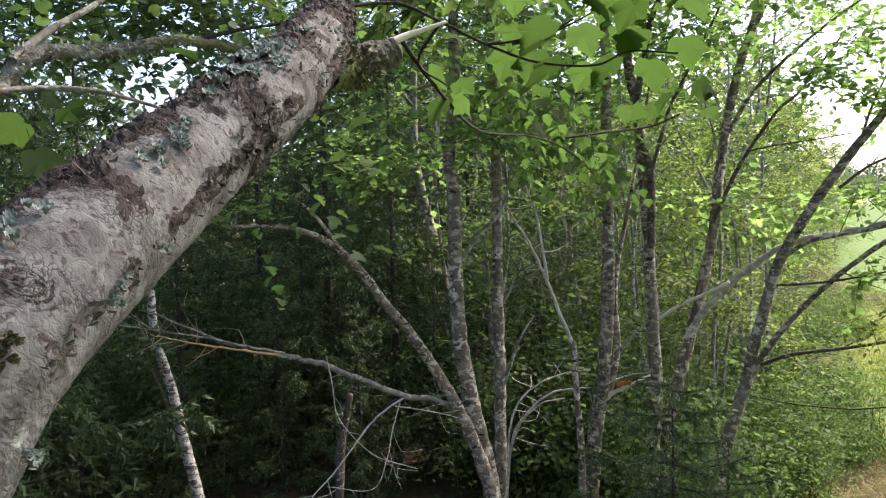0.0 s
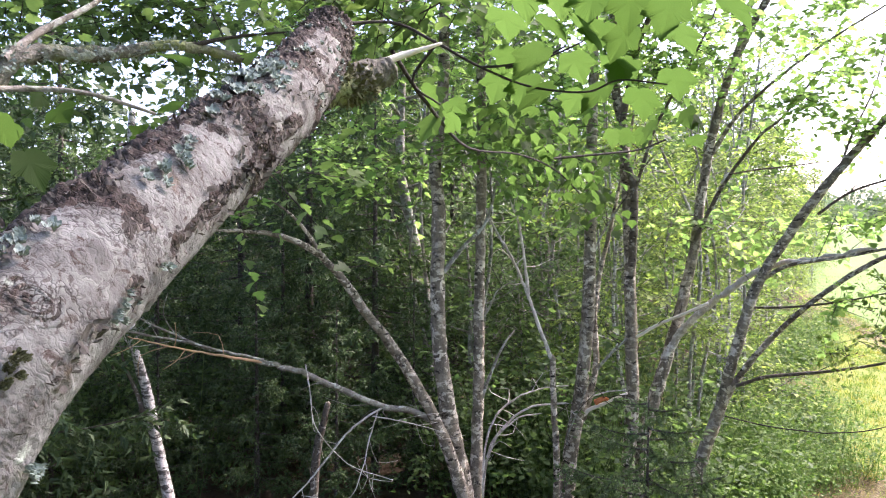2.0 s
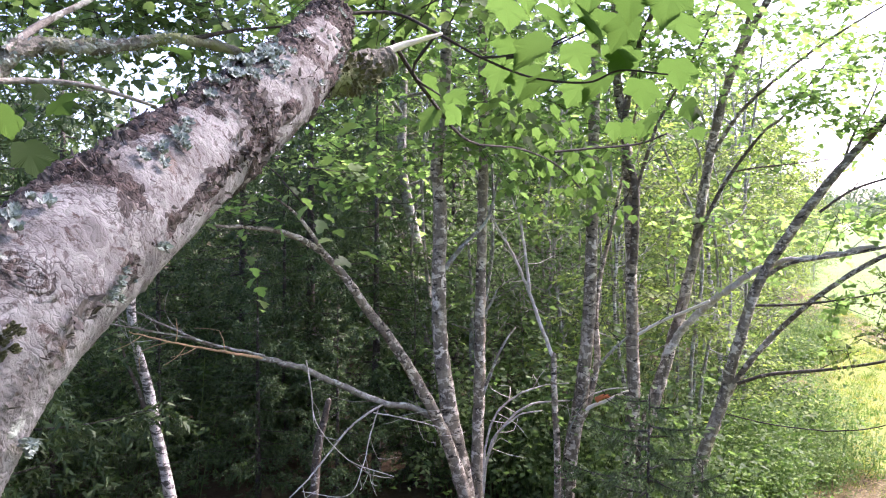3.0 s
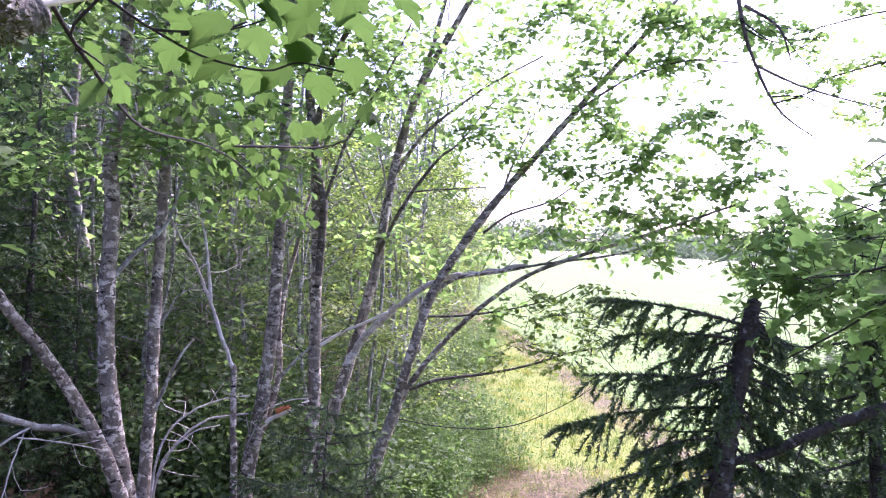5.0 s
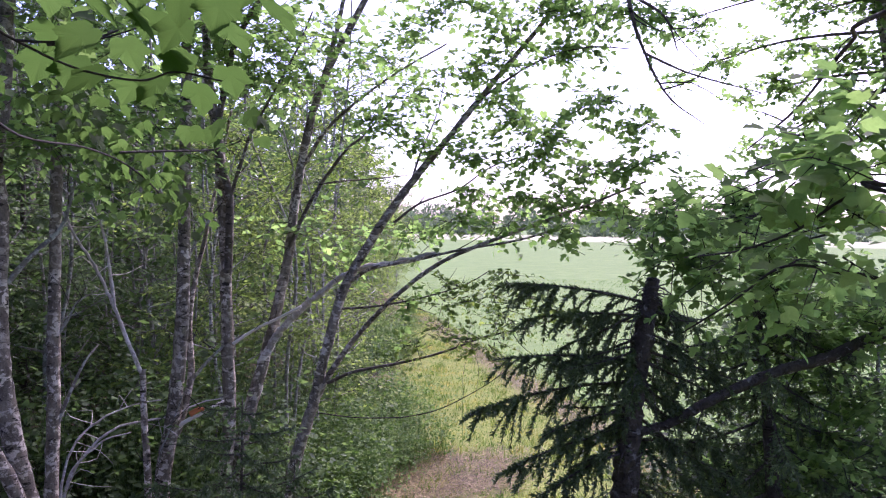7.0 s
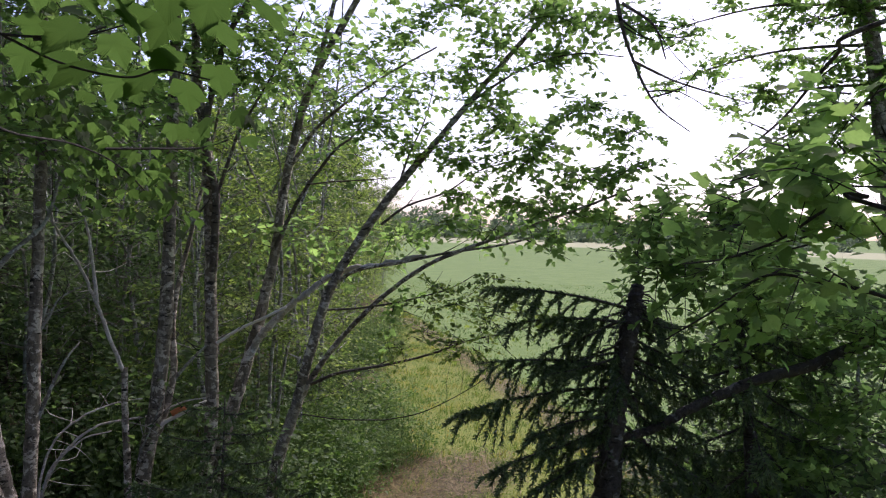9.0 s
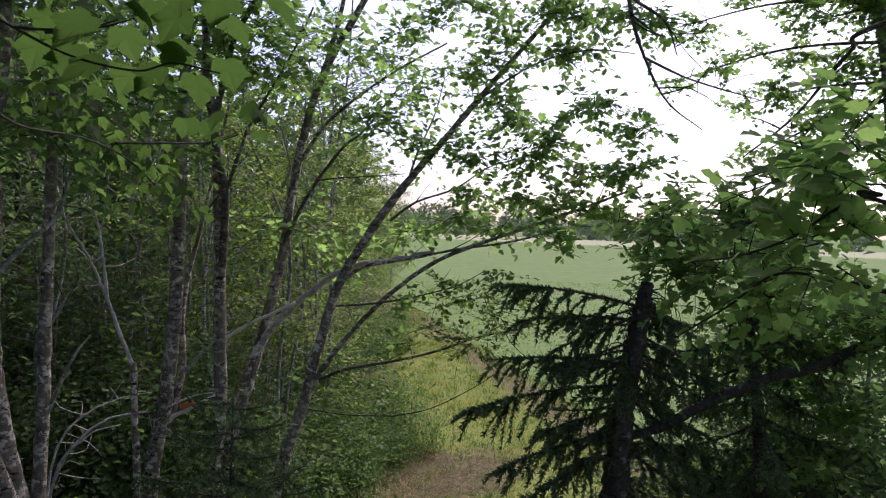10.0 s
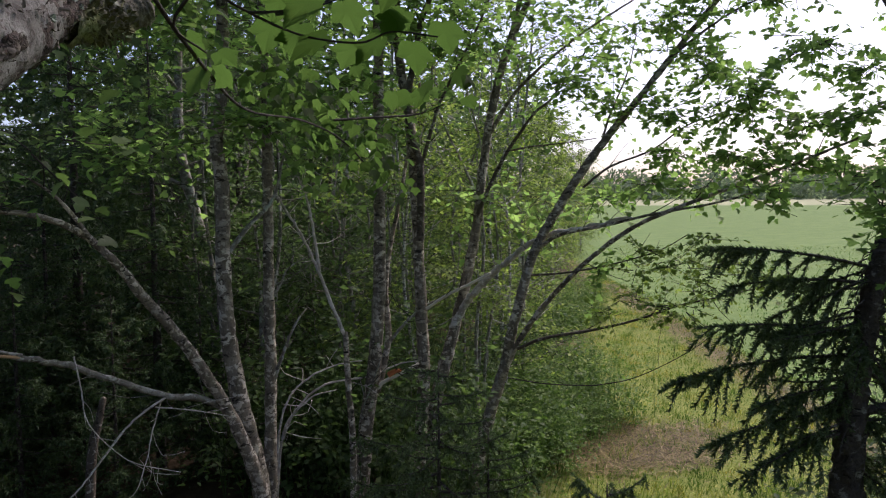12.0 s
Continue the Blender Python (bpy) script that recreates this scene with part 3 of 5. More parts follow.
add_limb(tree, "branch", [(0.58, 8.00, 2.00), (0.69, 8.00, 2.31), (0.82, 7.98, 2.62), (0.96, 8.07, 2.79)], 0.024, 0.008, BARK_DEAD)
add_limb(tree, "branch", [(0.58, 8.00, 2.90), (0.68, 8.00, 3.06), (0.77, 7.99, 3.24), (0.96, 7.97, 3.36)], 0.018, 0.006, BARK_DEAD)
add_limb(tree, "dead_twig", [(-0.43, 7.01, 2.21), (-0.70, 6.89, 2.05), (-0.92, 6.87, 1.79), (-1.12, 6.84, 1.54), (-1.33, 6.80, 1.32), (-1.50, 6.77, 1.04)], 0.011, 0.005, BARK_PALE)
add_limb(tree, "dead_twig", [(-0.47, 7.01, 2.19), (-0.55, 6.91, 1.93), (-0.61, 6.90, 1.66), (-0.76, 6.89, 1.36), (-1.16, 6.73, 1.46)], 0.007, 0.003, BARK_PALE)
add_limb(tree, "dead_twig", [(-1.09, 6.54, 2.72), (-1.05, 6.55, 2.47), (-1.02, 6.65, 2.13), (-0.83, 6.78, 1.82), (-0.66, 6.80, 1.69), (-0.32, 6.82, 1.57)], 0.007, 0.003, BARK_PALE)
add_limb(tree, "dead_twig", [(-0.52, 6.91, 2.15), (-0.20, 6.92, 2.09), (0.18, 7.12, 1.93)], 0.007, 0.003, BARK_PALE)
clusters = [
    ((0.53, 7.41, 5.71), (1.6, 1.3, 0.8), 110),
    ((-0.17, 7.23, 6.33), (1.8, 1.3, 0.9), 120),
    ((-0.57, 8.21, 4.76), (1.2, 1.0, 0.5), 60),
    ((0.69, 7.59, 4.84), (0.9, 0.9, 0.5), 45),
    ((-1.60, 6.44, 4.05), (0.9, 0.8, 0.35), 12),
    ((0.64, 7.60, 7.31), (2.2, 2.0, 1.0), 150),
]
leafy(tree, crown(clusters, 0.1, LOBED, 9, (0.35, 0.75), 0.25, 0.35), LEAF)

# thin broken stem between the clumps
tree = known_tree("slender_tree", (1.44, 8.10, -0.24), "thin grey dead stem with a kinked top", "tree", 12)
add_limb(tree, "stem", [(1.45, 8.09, -0.24), (1.45, 8.09, 1.25), (1.41, 8.10, 1.95), (1.39, 8.11, 2.49)], 0.042, 0.03, BARK)
add_limb(tree, "branch", [(1.38, 8.11, 2.47), (1.25, 8.13, 2.80), (1.10, 8.15, 3.21), (0.93, 8.17, 3.59), (0.68, 8.20, 4.03), (0.54, 8.21, 4.42)], 0.024, 0.008, BARK_PALE)
add_limb(tree, "branch", [(1.12, 8.15, 3.18), (1.07, 8.15, 3.59), (1.00, 8.16, 3.97), (0.91, 8.17, 4.22)], 0.02, 0.008, BARK_PALE)

# bent dead shrub stems
tree = known_tree("dead_shrub", (0.59, 8.40, 0.10), "arching bare grey shrub stems", "shrub", 13)
add_limb(tree, "stem", [(0.58, 8.41, -0.17), (0.65, 8.40, 1.17), (0.77, 8.39, 1.70), (1.04, 8.36, 1.97), (1.37, 8.41, 2.07), (1.64, 8.46, 2.08)], 0.016, 0.006, BARK_PALE)
add_limb(tree, "stem", [(0.59, 8.50, -0.22), (0.69, 8.50, 1.14), (0.88, 8.48, 1.57), (1.21, 8.44, 1.84), (1.73, 8.45, 1.89), (2.07, 8.47, 2.00), (2.31, 8.51, 2.02)], 0.018, 0.007, BARK_PALE)
add_limb(tree, "stem", [(0.60, 8.50, -0.22), (0.71, 8.50, 1.20), (1.01, 8.46, 1.67), (1.33, 8.42, 1.77)], 0.018, 0.006, BARK_PALE)

tree = known_tree("maple_clump", (1.57, 8.48, -0.24), "grey twin-stemmed maple, lichen-spotted bark", "tree", 14)
add_limb(tree, "stem", [(1.58, 8.48, -0.24), (1.66, 8.46, 1.12), (1.77, 8.44, 1.92), (1.84, 8.42, 2.71), (1.86, 8.42, 3.62), (1.87, 8.42, 4.51), (1.87, 8.42, 5.34), (1.87, 8.40, 5.77), (1.86, 8.40, 7.40)], 0.09, 0.05, BARK)
add_limb(tree, "stem", [(1.68, 8.66, -0.33), (1.73, 8.60, 1.34), (1.85, 8.52, 1.76), (1.99, 8.60, 2.28), (1.99, 8.70, 2.80), (2.05, 8.79, 3.26), (2.18, 8.86, 3.79), (2.32, 8.92, 4.40), (2.52, 8.97, 5.41)], 0.055, 0.015, BARK)
add_limb(tree, "branch", [(2.00, 8.59, 2.24), (2.13, 8.56, 2.41), (2.26, 8.53, 2.55), (2.44, 8.58, 2.67), (2.74, 8.49, 2.80)], 0.022, 0.01, BARK_DEAD)
add_limb(tree, "branch", [(1.63, 8.47, 1.28), (1.63, 8.36, 1.55), (1.71, 8.35, 1.75), (1.84, 8.32, 2.14)], 0.014, 0.006, BARK_DEAD)
add_limb(tree, "broken_branch", [(1.78, 8.44, 1.71), (1.89, 8.41, 1.82), (2.04, 8.38, 1.89), (2.20, 8.34, 1.98), (2.29, 8.31, 2.03)], 0.028, 0.012, PEELED, "bare pale broken branch")
add_limb(tree, "rotten_stub", [(1.93, 8.35, 1.91), (1.98, 8.34, 1.94), (2.03, 8.33, 1.96), (2.07, 8.32, 1.96)], 0.035, 0.022, RUST_WOOD, "red-brown rotten wood")
add_limb(tree, "branch", [(1.87, 8.42, 3.49), (1.97, 8.50, 3.74), (2.16, 8.55, 4.06), (2.40, 8.70, 4.38)], 0.02, 0.008, BARK_DEAD)
clusters = [
    ((1.38, 8.31, 4.84), (1.0, 1.0, 0.6), 70),
    ((1.81, 8.43, 6.03), (1.5, 1.3, 0.8), 70),
    ((2.07, 8.37, 7.18), (2.0, 1.6, 0.8), 130),
]
leafy(tree, crown(clusters, 0.1, LOBED, 9, (0.35, 0.75), 0.25, 0.35), LEAF)

tree = known_tree("maple_tree", (2.33, 8.61, -0.33), "grey maple with a dark twisted side stem", "tree", 15)
add_limb(tree, "stem", [(2.32, 8.61, -0.33), (2.39, 8.60, 1.05), (2.43, 8.58, 1.80), (2.40, 8.59, 2.67), (2.37, 8.60, 3.53), (2.33, 8.61, 4.38), (2.28, 8.63, 5.03), (2.19, 8.65, 5.56), (2.14, 8.65, 6.25), (2.20, 8.63, 7.89)], 0.086, 0.045, BARK)
add_limb(tree, "stem", [(2.37, 8.48, 3.47), (2.37, 8.44, 4.05), (2.36, 8.45, 4.40), (2.28, 8.50, 4.73), (2.25, 8.53, 5.15), (2.36, 8.60, 5.67), (2.47, 8.56, 6.18), (2.83, 8.45, 6.89)], 0.048, 0.03, BARK_DARK, "dark twisted stem")
add_limb(tree, "branch", [(2.37, 8.45, 4.31), (2.44, 8.37, 4.62), (2.52, 8.35, 4.90), (2.59, 8.33, 5.11), (2.88, 8.23, 5.70), (3.07, 8.16, 6.11), (3.21, 8.11, 6.51)], 0.024, 0.01, BARK_DARK)
add_limb(tree, "branch", [(2.42, 8.48, 4.44), (2.48, 8.46, 4.61), (2.59, 8.43, 4.72)], 0.014, 0.006, PEELED)
clusters = [
    ((2.77, 8.48, 5.89), (1.3, 1.2, 0.8), 46),
    ((2.96, 8.41, 7.17), (1.8, 1.4, 0.9), 70),
]
leafy(tree, crown(clusters, 0.1, LOBED, 9, (0.35, 0.75), 0.25, 0.35), LEAF)

tree = known_tree("maple_tree", (2.46, 8.68, -0.09), "grey leaning maple with a pale broken side branch", "tree", 16)
add_limb(tree, "stem", [(2.43, 8.69, -0.09), (2.57, 8.65, 1.30), (2.69, 8.61, 1.85), (2.79, 8.58, 2.26), (2.92, 8.53, 2.79), (3.01, 8.50, 3.25), (3.10, 8.47, 3.74), (3.16, 8.45, 4.35), (3.27, 8.35, 5.17), (3.46, 8.27, 5.86), (3.82, 8.12, 6.65), (4.36, 7.84, 7.80)], 0.085, 0.035, BARK)
add_limb(tree, "stem", [(3.38, 8.31, 5.62), (3.49, 8.15, 6.18), (3.60, 8.11, 6.73), (3.73, 8.05, 7.42)], 0.035, 0.02, BARK)
add_limb(tree, "branch", [(2.80, 8.57, 2.39), (2.91, 8.43, 2.67), (3.02, 8.18, 2.93), (3.21, 7.89, 3.23), (3.52, 7.53, 3.54), (3.81, 7.11, 3.65), (4.18, 6.78, 3.76)], 0.05, 0.02, BARK_PALE, "stout pale leaning branch, snapped")
add_limb(tree, "branch", [(2.44, 8.48, 2.65), (2.65, 8.31, 2.83), (2.87, 8.13, 2.97), (3.06, 7.95, 3.11)], 0.02, 0.016, PEELED)
add_limb(tree, "branch", [(3.06, 8.43, 3.73), (3.29, 8.24, 4.36), (3.59, 8.00, 4.91), (3.81, 7.90, 5.13), (4.14, 7.73, 5.63)], 0.026, 0.01, BARK_DARK)
add_limb(tree, "branch", [(3.39, 8.14, 4.53), (3.61, 7.99, 4.57), (3.90, 7.85, 4.60), (4.26, 7.67, 4.65)], 0.012, 0.005, BARK_DARK)
add_limb(tree, "branch", [(3.23, 8.37, 4.76), (3.43, 8.18, 5.17), (3.73, 7.94, 5.52), (4.13, 7.74, 5.86), (4.63, 7.44, 6.21)], 0.026, 0.01, BARK)
clusters = [
    ((3.66, 7.75, 6.27), (1.3, 1.2, 0.7), 42),
    ((2.82, 8.41, 6.23), (1.2, 1.2, 0.8), 34),
    ((4.17, 7.48, 5.41), (0.8, 0.8, 0.45), 34),
    ((3.94, 7.61, 7.47), (2.0, 1.6, 0.7), 70),
    ((3.71, 8.82, 3.89), (0.9, 0.9, 0.5), 40),
]
leafy(tree, crown(clusters, 0.1, LOBED, 9, (0.35, 0.75), 0.25, 0.35), LEAF)

tree = known_tree("leaning_maple", (2.65, 7.83, 0.06), "maple leaning out over the field edge, long arching limbs", "tree", 17)
add_limb(tree, "stem", [(2.63, 7.84, -0.06), (2.82, 7.77, 0.87), (2.97, 7.72, 1.57), (3.11, 7.66, 2.07), (3.19, 7.52, 2.66), (3.37, 7.44, 3.36), (3.62, 7.32, 3.87), (3.82, 7.10, 4.31), (4.07, 6.96, 4.69), (4.31, 6.70, 5.10), (4.64, 6.48, 5.61), (4.89, 6.16, 6.06), (5.15, 5.95, 6.46), (5.40, 5.59, 6.89)], 0.075, 0.016, BARK)
add_limb(tree, "limb", [(3.14, 7.65, 2.10), (3.25, 7.49, 2.44), (3.47, 7.29, 2.85), (3.73, 6.93, 3.29), (4.03, 6.53, 3.66), (4.34, 6.08, 3.90), (4.65, 5.58, 4.11), (4.91, 5.08, 4.32), (5.12, 4.73, 4.48)], 0.036, 0.01, BARK, "long limb arching outwards")
add_limb(tree, "branch", [(3.42, 7.42, 3.42), (3.55, 7.14, 3.58), (3.87, 6.73, 3.69), (4.16, 6.32, 3.81), (4.51, 5.83, 3.92), (4.79, 5.33, 4.09)], 0.022, 0.008, BARK)
add_limb(tree, "branch", [(3.21, 7.51, 2.30), (3.39, 7.21, 2.46), (3.72, 6.82, 2.59), (4.02, 6.41, 2.75), (4.24, 6.02, 2.94), (4.39, 5.67, 3.05), (4.57, 5.39, 3.16)], 0.02, 0.005, BARK_DARK)
add_limb(tree, "branch", [(3.80, 7.12, 4.08), (3.99, 6.90, 4.29), (4.29, 6.59, 4.45), (4.52, 6.32, 4.68), (4.78, 5.99, 4.80)], 0.015, 0.005, BARK_DARK)
add_limb(tree, "branch", [(3.95, 7.04, 4.49), (4.04, 6.99, 4.84), (4.18, 6.90, 5.25), (4.26, 6.85, 5.66)], 0.015, 0.005, BARK)
add_limb(tree, "branch", [(4.45, 6.61, 5.35), (4.66, 6.21, 5.61), (4.87, 5.92, 5.78), (5.07, 5.48, 5.84), (5.32, 5.10, 5.78)], 0.015, 0.005, BARK_DARK)
add_limb(tree, "branch", [(3.33, 7.46, 3.12), (3.57, 7.12, 3.17), (3.89, 6.72, 3.28), (4.18, 6.31, 3.44), (4.36, 6.07, 3.61)], 0.014, 0.004, BARK_DARK)
add_limb(tree, "twig", [(3.76, 6.80, 2.01), (3.96, 6.45, 2.14), (4.13, 6.10, 2.35), (4.28, 5.75, 2.61), (4.38, 5.55, 2.84)], 0.006, 0.002, BARK_TWIG)
add_limb(tree, "twig", [(3.11, 7.55, 1.97), (3.42, 7.20, 1.96), (3.76, 6.80, 2.01)], 0.007, 0.006, BARK_TWIG)
clusters = [
    ((4.37, 6.54, 5.76), (0.54, 0.54, 0.15), 34),
    ((4.64, 6.23, 6.11), (0.47, 0.47, 0.14), 30),
    ((3.83, 6.99, 6.16), (0.41, 0.41, 0.12), 26),
    ((4.54, 6.42, 5.41), (0.41, 0.41, 0.12), 26),
    ((4.11, 6.82, 4.93), (0.36, 0.36, 0.10), 23),
    ((4.37, 6.42, 4.81), (0.36, 0.36, 0.10), 23),
    ((4.69, 6.19, 5.19), (0.36, 0.36, 0.10), 23),
    ((3.73, 7.04, 5.20), (0.36, 0.36, 0.10), 23),
    ((4.97, 5.16, 5.27), (0.36, 0.36, 0.10), 23),
]
clusters += [
    ((5.12, 4.88, 5.00), (0.26, 0.26, 0.08), 17),
    ((4.89, 5.51, 4.96), (0.41, 0.41, 0.12), 26),
    ((4.75, 5.76, 4.73), (0.36, 0.36, 0.10), 23),
    ((4.93, 5.06, 4.62), (0.41, 0.41, 0.12), 26),
    ((5.11, 4.74, 4.62), (0.24, 0.24, 0.07), 14),
    ((4.68, 5.82, 4.33), (0.36, 0.36, 0.10), 23),
    ((4.79, 5.34, 4.26), (0.36, 0.36, 0.10), 17),
    ((5.02, 4.97, 4.28), (0.36, 0.36, 0.10), 14),
    ((4.39, 6.41, 4.43), (0.29, 0.29, 0.09), 18),
]
clusters += [
    ((4.47, 5.98, 4.06), (0.29, 0.29, 0.09), 12),
    ((4.84, 5.29, 4.02), (0.36, 0.36, 0.10), 14),
    ((4.16, 6.56, 4.11), (0.24, 0.24, 0.07), 14),
    ((4.86, 6.06, 6.36), (0.59, 0.59, 0.17), 38),
    ((5.17, 5.53, 6.22), (0.59, 0.59, 0.17), 38),
    ((5.41, 5.00, 6.08), (0.47, 0.47, 0.14), 30),
    ((4.34, 6.56, 6.42), (0.47, 0.47, 0.14), 30),
    ((4.98, 5.70, 5.85), (0.36, 0.36, 0.10), 23),
]
clusters += [((3.85, 6.63, 3.26), (0.24, 0.24, 0.07), 8), ((3.90, 7.06, 3.96), (0.29, 0.29, 0.09), 18)]
leafy(tree, crown(clusters, 0.078, LOBED, 9, (0.18, 0.45), 0.25, 0.55), LEAF)
# thin sprays low over the field, sunlight put into a yellower leaf colour
low_sprays = [(place, (0.3, 0.3, 0.1), 9) for place in ((3.71, 6.13, 3.5), (3.82, 5.82, 3.31), (3.92, 5.51, 3.39), (4.03, 5.29, 3.26), (4.11, 4.99, 3.37), (3.67, 5.87, 3.04), (3.84, 5.64, 3.01), (3.99, 5.4, 2.99), (4.06, 5.18, 3.57), (3.6, 6.22, 2.83),
                                                        (4.16, 5.96, 3.39), (4.35, 5.57, 3.38), (4.27, 5.88, 3.07), (3.91, 6.48, 2.99), (4.50, 5.32, 3.30))]
leafy(tree, crown(low_sprays, 0.052, LOBED, 9, (0.15, 0.4), 0.2, 0.5), LEAF_EDGE, "small leaves coloured as if sunlit")

# crowns added high above the clumps, out of view, to darken the wood
shade_crowns = crown([((0.24, 7.42, 9.04), (2.4, 2.2, 1.0), 300), ((1.48, 8.29, 9.60), (2.2, 2.0, 1.0), 260), ((-1.41, 7.50, 9.15), (2.2, 2.2, 1.0), 260), ((-3.02, 7.44, 9.37), (2.0, 2.0, 1.0), 200),
              ((1.14, 10.97, 10.42), (2.6, 2.4, 1.2), 260), ((-1.68, 10.90, 10.47), (2.6, 2.4, 1.2), 240),
              ((-4.5, 12.5, 10.2), (2.6, 2.4, 1.1), 300), ((-2.0, 14.0, 10.6), (2.8, 2.4, 1.1), 300), ((-5.0, 8.5, 9.2), (2.4, 2.2, 1.0), 260), ((-3.60, 10.43, 8.90), (2.2, 2.0, 1.0), 240), ((-0.98, 11.49, 9.14), (2.2, 2.0, 0.9), 240), ((1.63, 11.91, 8.99), (2.2, 2.0, 0.9), 240)], 0.15, DIAMOND, 9)
leafy(bpy.data.objects["maple_clump"], shade_crowns, LEAF)

# ---- near tree that carries the view point ----
rng = np.random.default_rng(21)
near_tree = thing("maple_tree", HERE, "old maple with a lichen-crusted leaning limb", "tree")
part("trunk", tube([(-0.85, -0.45, -0.2), (-0.9, -0.5, 1.2), (-0.95, -0.6, 2.6), (-1.0, -0.6, 4.5), (-1.1, -0.7, 7.5)], 0.17, 0.1, 14, 8), BARK, near_tree, smooth=True)


def limb_girth(s):
    """Radius of the near limb at s (0 to 1) along it."""
    return float(np.interp(s, (0, 0.3, 0.5, 0.7, 0.85, 1), (0.064, 0.060, 0.060, 0.056, 0.048, 0.042)))


def limb_surface(points, r_of, rows, sides):
    """Fine limb with buckled, cracked bark; returns geometry and the axes for setting things on it."""
    c = curve_through(points, rows)
    n = len(c)
    tang = unit(np.gradient(c, axis=0))
    u = unit(np.cross(tang, [0, 0, 1.0]))
    v = np.cross(u, tang)
    ang = np.linspace(0, 2 * np.pi, sides, endpoint=False)
    run = np.r_[0, np.cumsum(np.linalg.norm(np.diff(c, axis=0), axis=1))]
    verts, shaggy = np.empty((n, sides, 3)), np.zeros((n, sides))
    for i in range(n):
        s = i / (n - 1)
        for j, a in enumerate(ang):
            q = Vector((math.cos(a) * 2.2, math.sin(a) * 2.2, run[i] * 40))
            crust = noise.fractal(q * 1.3, 0.9, 2.1, 6)
            g = math.degrees(a) if a < math.pi else math.degrees(a) - 360
            collar = 1.3 * math.exp(-((s - 0.62 - 0.0002 * (g - 20)) / 0.018) ** 2) * (1.0 if g < 75 else 0.5)
            top = min(max((s - 0.80) / 0.06, 0), 1)
            upper = math.exp(-((g - 100) / 22) ** 2) * (0.9 if s > 0.46 else 0.25)
            under = math.exp(-((g + 1) / 9) ** 2) * (1.0 if 0.5 < s < 0.66 else 0.25)
            shag = (noise.noise(q * 0.45 + Vector((3, 1, 7))) * 0.9 - 0.1) * (1.0 if s > 0.46 else 0.35) + max(collar, 0.75 * top, upper, under)
            if s > 0.66:
                shag += 0.22
            if s > 0.74 and -120 < g < 10:
                shag += 0.6
            shag = min(max(shag * 1.6 - 0.12, 0.0), 1.0)
            scale = noise.cell(Vector((q.x * 1.5 + crust * 0.5, q.y * 1.5 + crust * 0.4, q.z * 0.8 + crust * 0.5)))
            ridge = 1 - 2 * abs(noise.noise(q * 2.1))
            rag = noise.fractal(q * 4.2, 0.8, 2.0, 3)
            d = 0.0009 * crust + 0.0009 * rag + shag * (0.003 * ridge + 0.004 * rag + 0.0045 * scale)
            shaggy[i, j] = shag + 0.25 * crust
            verts[i, j] = c[i] + (r_of(s) + d) * (math.cos(a) * u[i] + math.sin(a) * v[i])
    i, j = np.meshgrid(np.arange(n - 1), np.arange(sides), indexing="ij")
    a, b = i * sides + j, i * sides + (j + 1) % sides
    tris = np.concatenate([np.stack([a, b, b + sides], -1).reshape(-1, 3), np.stack([a, b + sides, a + sides], -1).reshape(-1, 3)])
    idx = (shaggy.ravel()[tris].mean(1) > 0.42).astype(np.int32)
    return (verts.reshape(-1, 3), tris), idx, c, u, v, tang


LIMB_PTS = [(-0.37, 0.41, 3.76), (-0.36, 0.44, 3.82), (-0.35, 0.48, 3.88), (-0.33, 0.55, 3.95), (-0.29, 0.80, 4.07), (-0.23, 1.05, 4.20), (-0.22, 1.31, 4.32), (-0.21, 1.43, 4.39)]
limb_geo, limb_idx, LC, LU, LV, LT = limb_surface(LIMB_PTS, lambda s: limb_girth(s) * (1 if s < 0.985 else math.sqrt(max(0.02, (1 - s) / 0.015))), 84, 110)
part("limb", tube([(-0.93, -0.5, 2.7), (-0.8, -0.2, 3.05), tuple(LC[0] * 0.4 + np.array((-0.8, -0.2, 3.05)) * 0.6 - np.array((0, 0, 0.03))), tuple(LC[2])], 0.085, 0.069, 16, 6), LIMB, near_tree, smooth=True)
near_limb = part("limb", limb_geo, [LIMB, LIMB_ROUGH], near_tree, "pale pinkish limb with shaggy dark bark patches", smooth=True, index=limb_idx)


def on_limb(s, a, lift=0.0):
    """Place, outward and along directions on the near limb: s along it (0 to 1), a round it (degrees)."""
    i = min(int(s * (len(LC) - 1)), len(LC) - 1)
    o = math.cos(radians(a)) * LU[i] + math.sin(radians(a)) * LV[i]
    return LC[i] + o * (limb_girth(s) + lift), o, LT[i]


def lichen_patch(place, out, along, size):
    """A crinkled, lobed rosette of leafy lichen."""
    side = np.cross(out, along)
    vs, ts = [place + out * 0.003], []
    lobes = 9
    for k in range(lobes):
        a = 2 * math.pi * k / lobes + rng.normal(0, 0.25)
        d = math.cos(a) * side + math.sin(a) * along
        w = np.cross(out, d)
        ln = size * rng.uniform(0.5, 1.1)
        o = len(vs)
        for f, wd, h in ((0.05, 0.1, 0.003), (0.4, 0.3, 0.0035), (0.75, 0.42, 0.004), (1.0, 0.22, 0.006)):
            for g in (-1, 0, 1):
                vs.append(place + d * ln * f + w * ln * wd * g + out * (h + rng.normal(0, 0.0014) - (0.001 if g == 0 else 0)))
        ts += [(0, o, o + 1), (0, o + 1, o + 2)]
        for r in range(3):
            for g in range(2):
                q = o + r * 3 + g
                ts += [(q, q + 1, q + 4), (q, q + 4, q + 3)]
    return np.array(vs), np.array(ts)


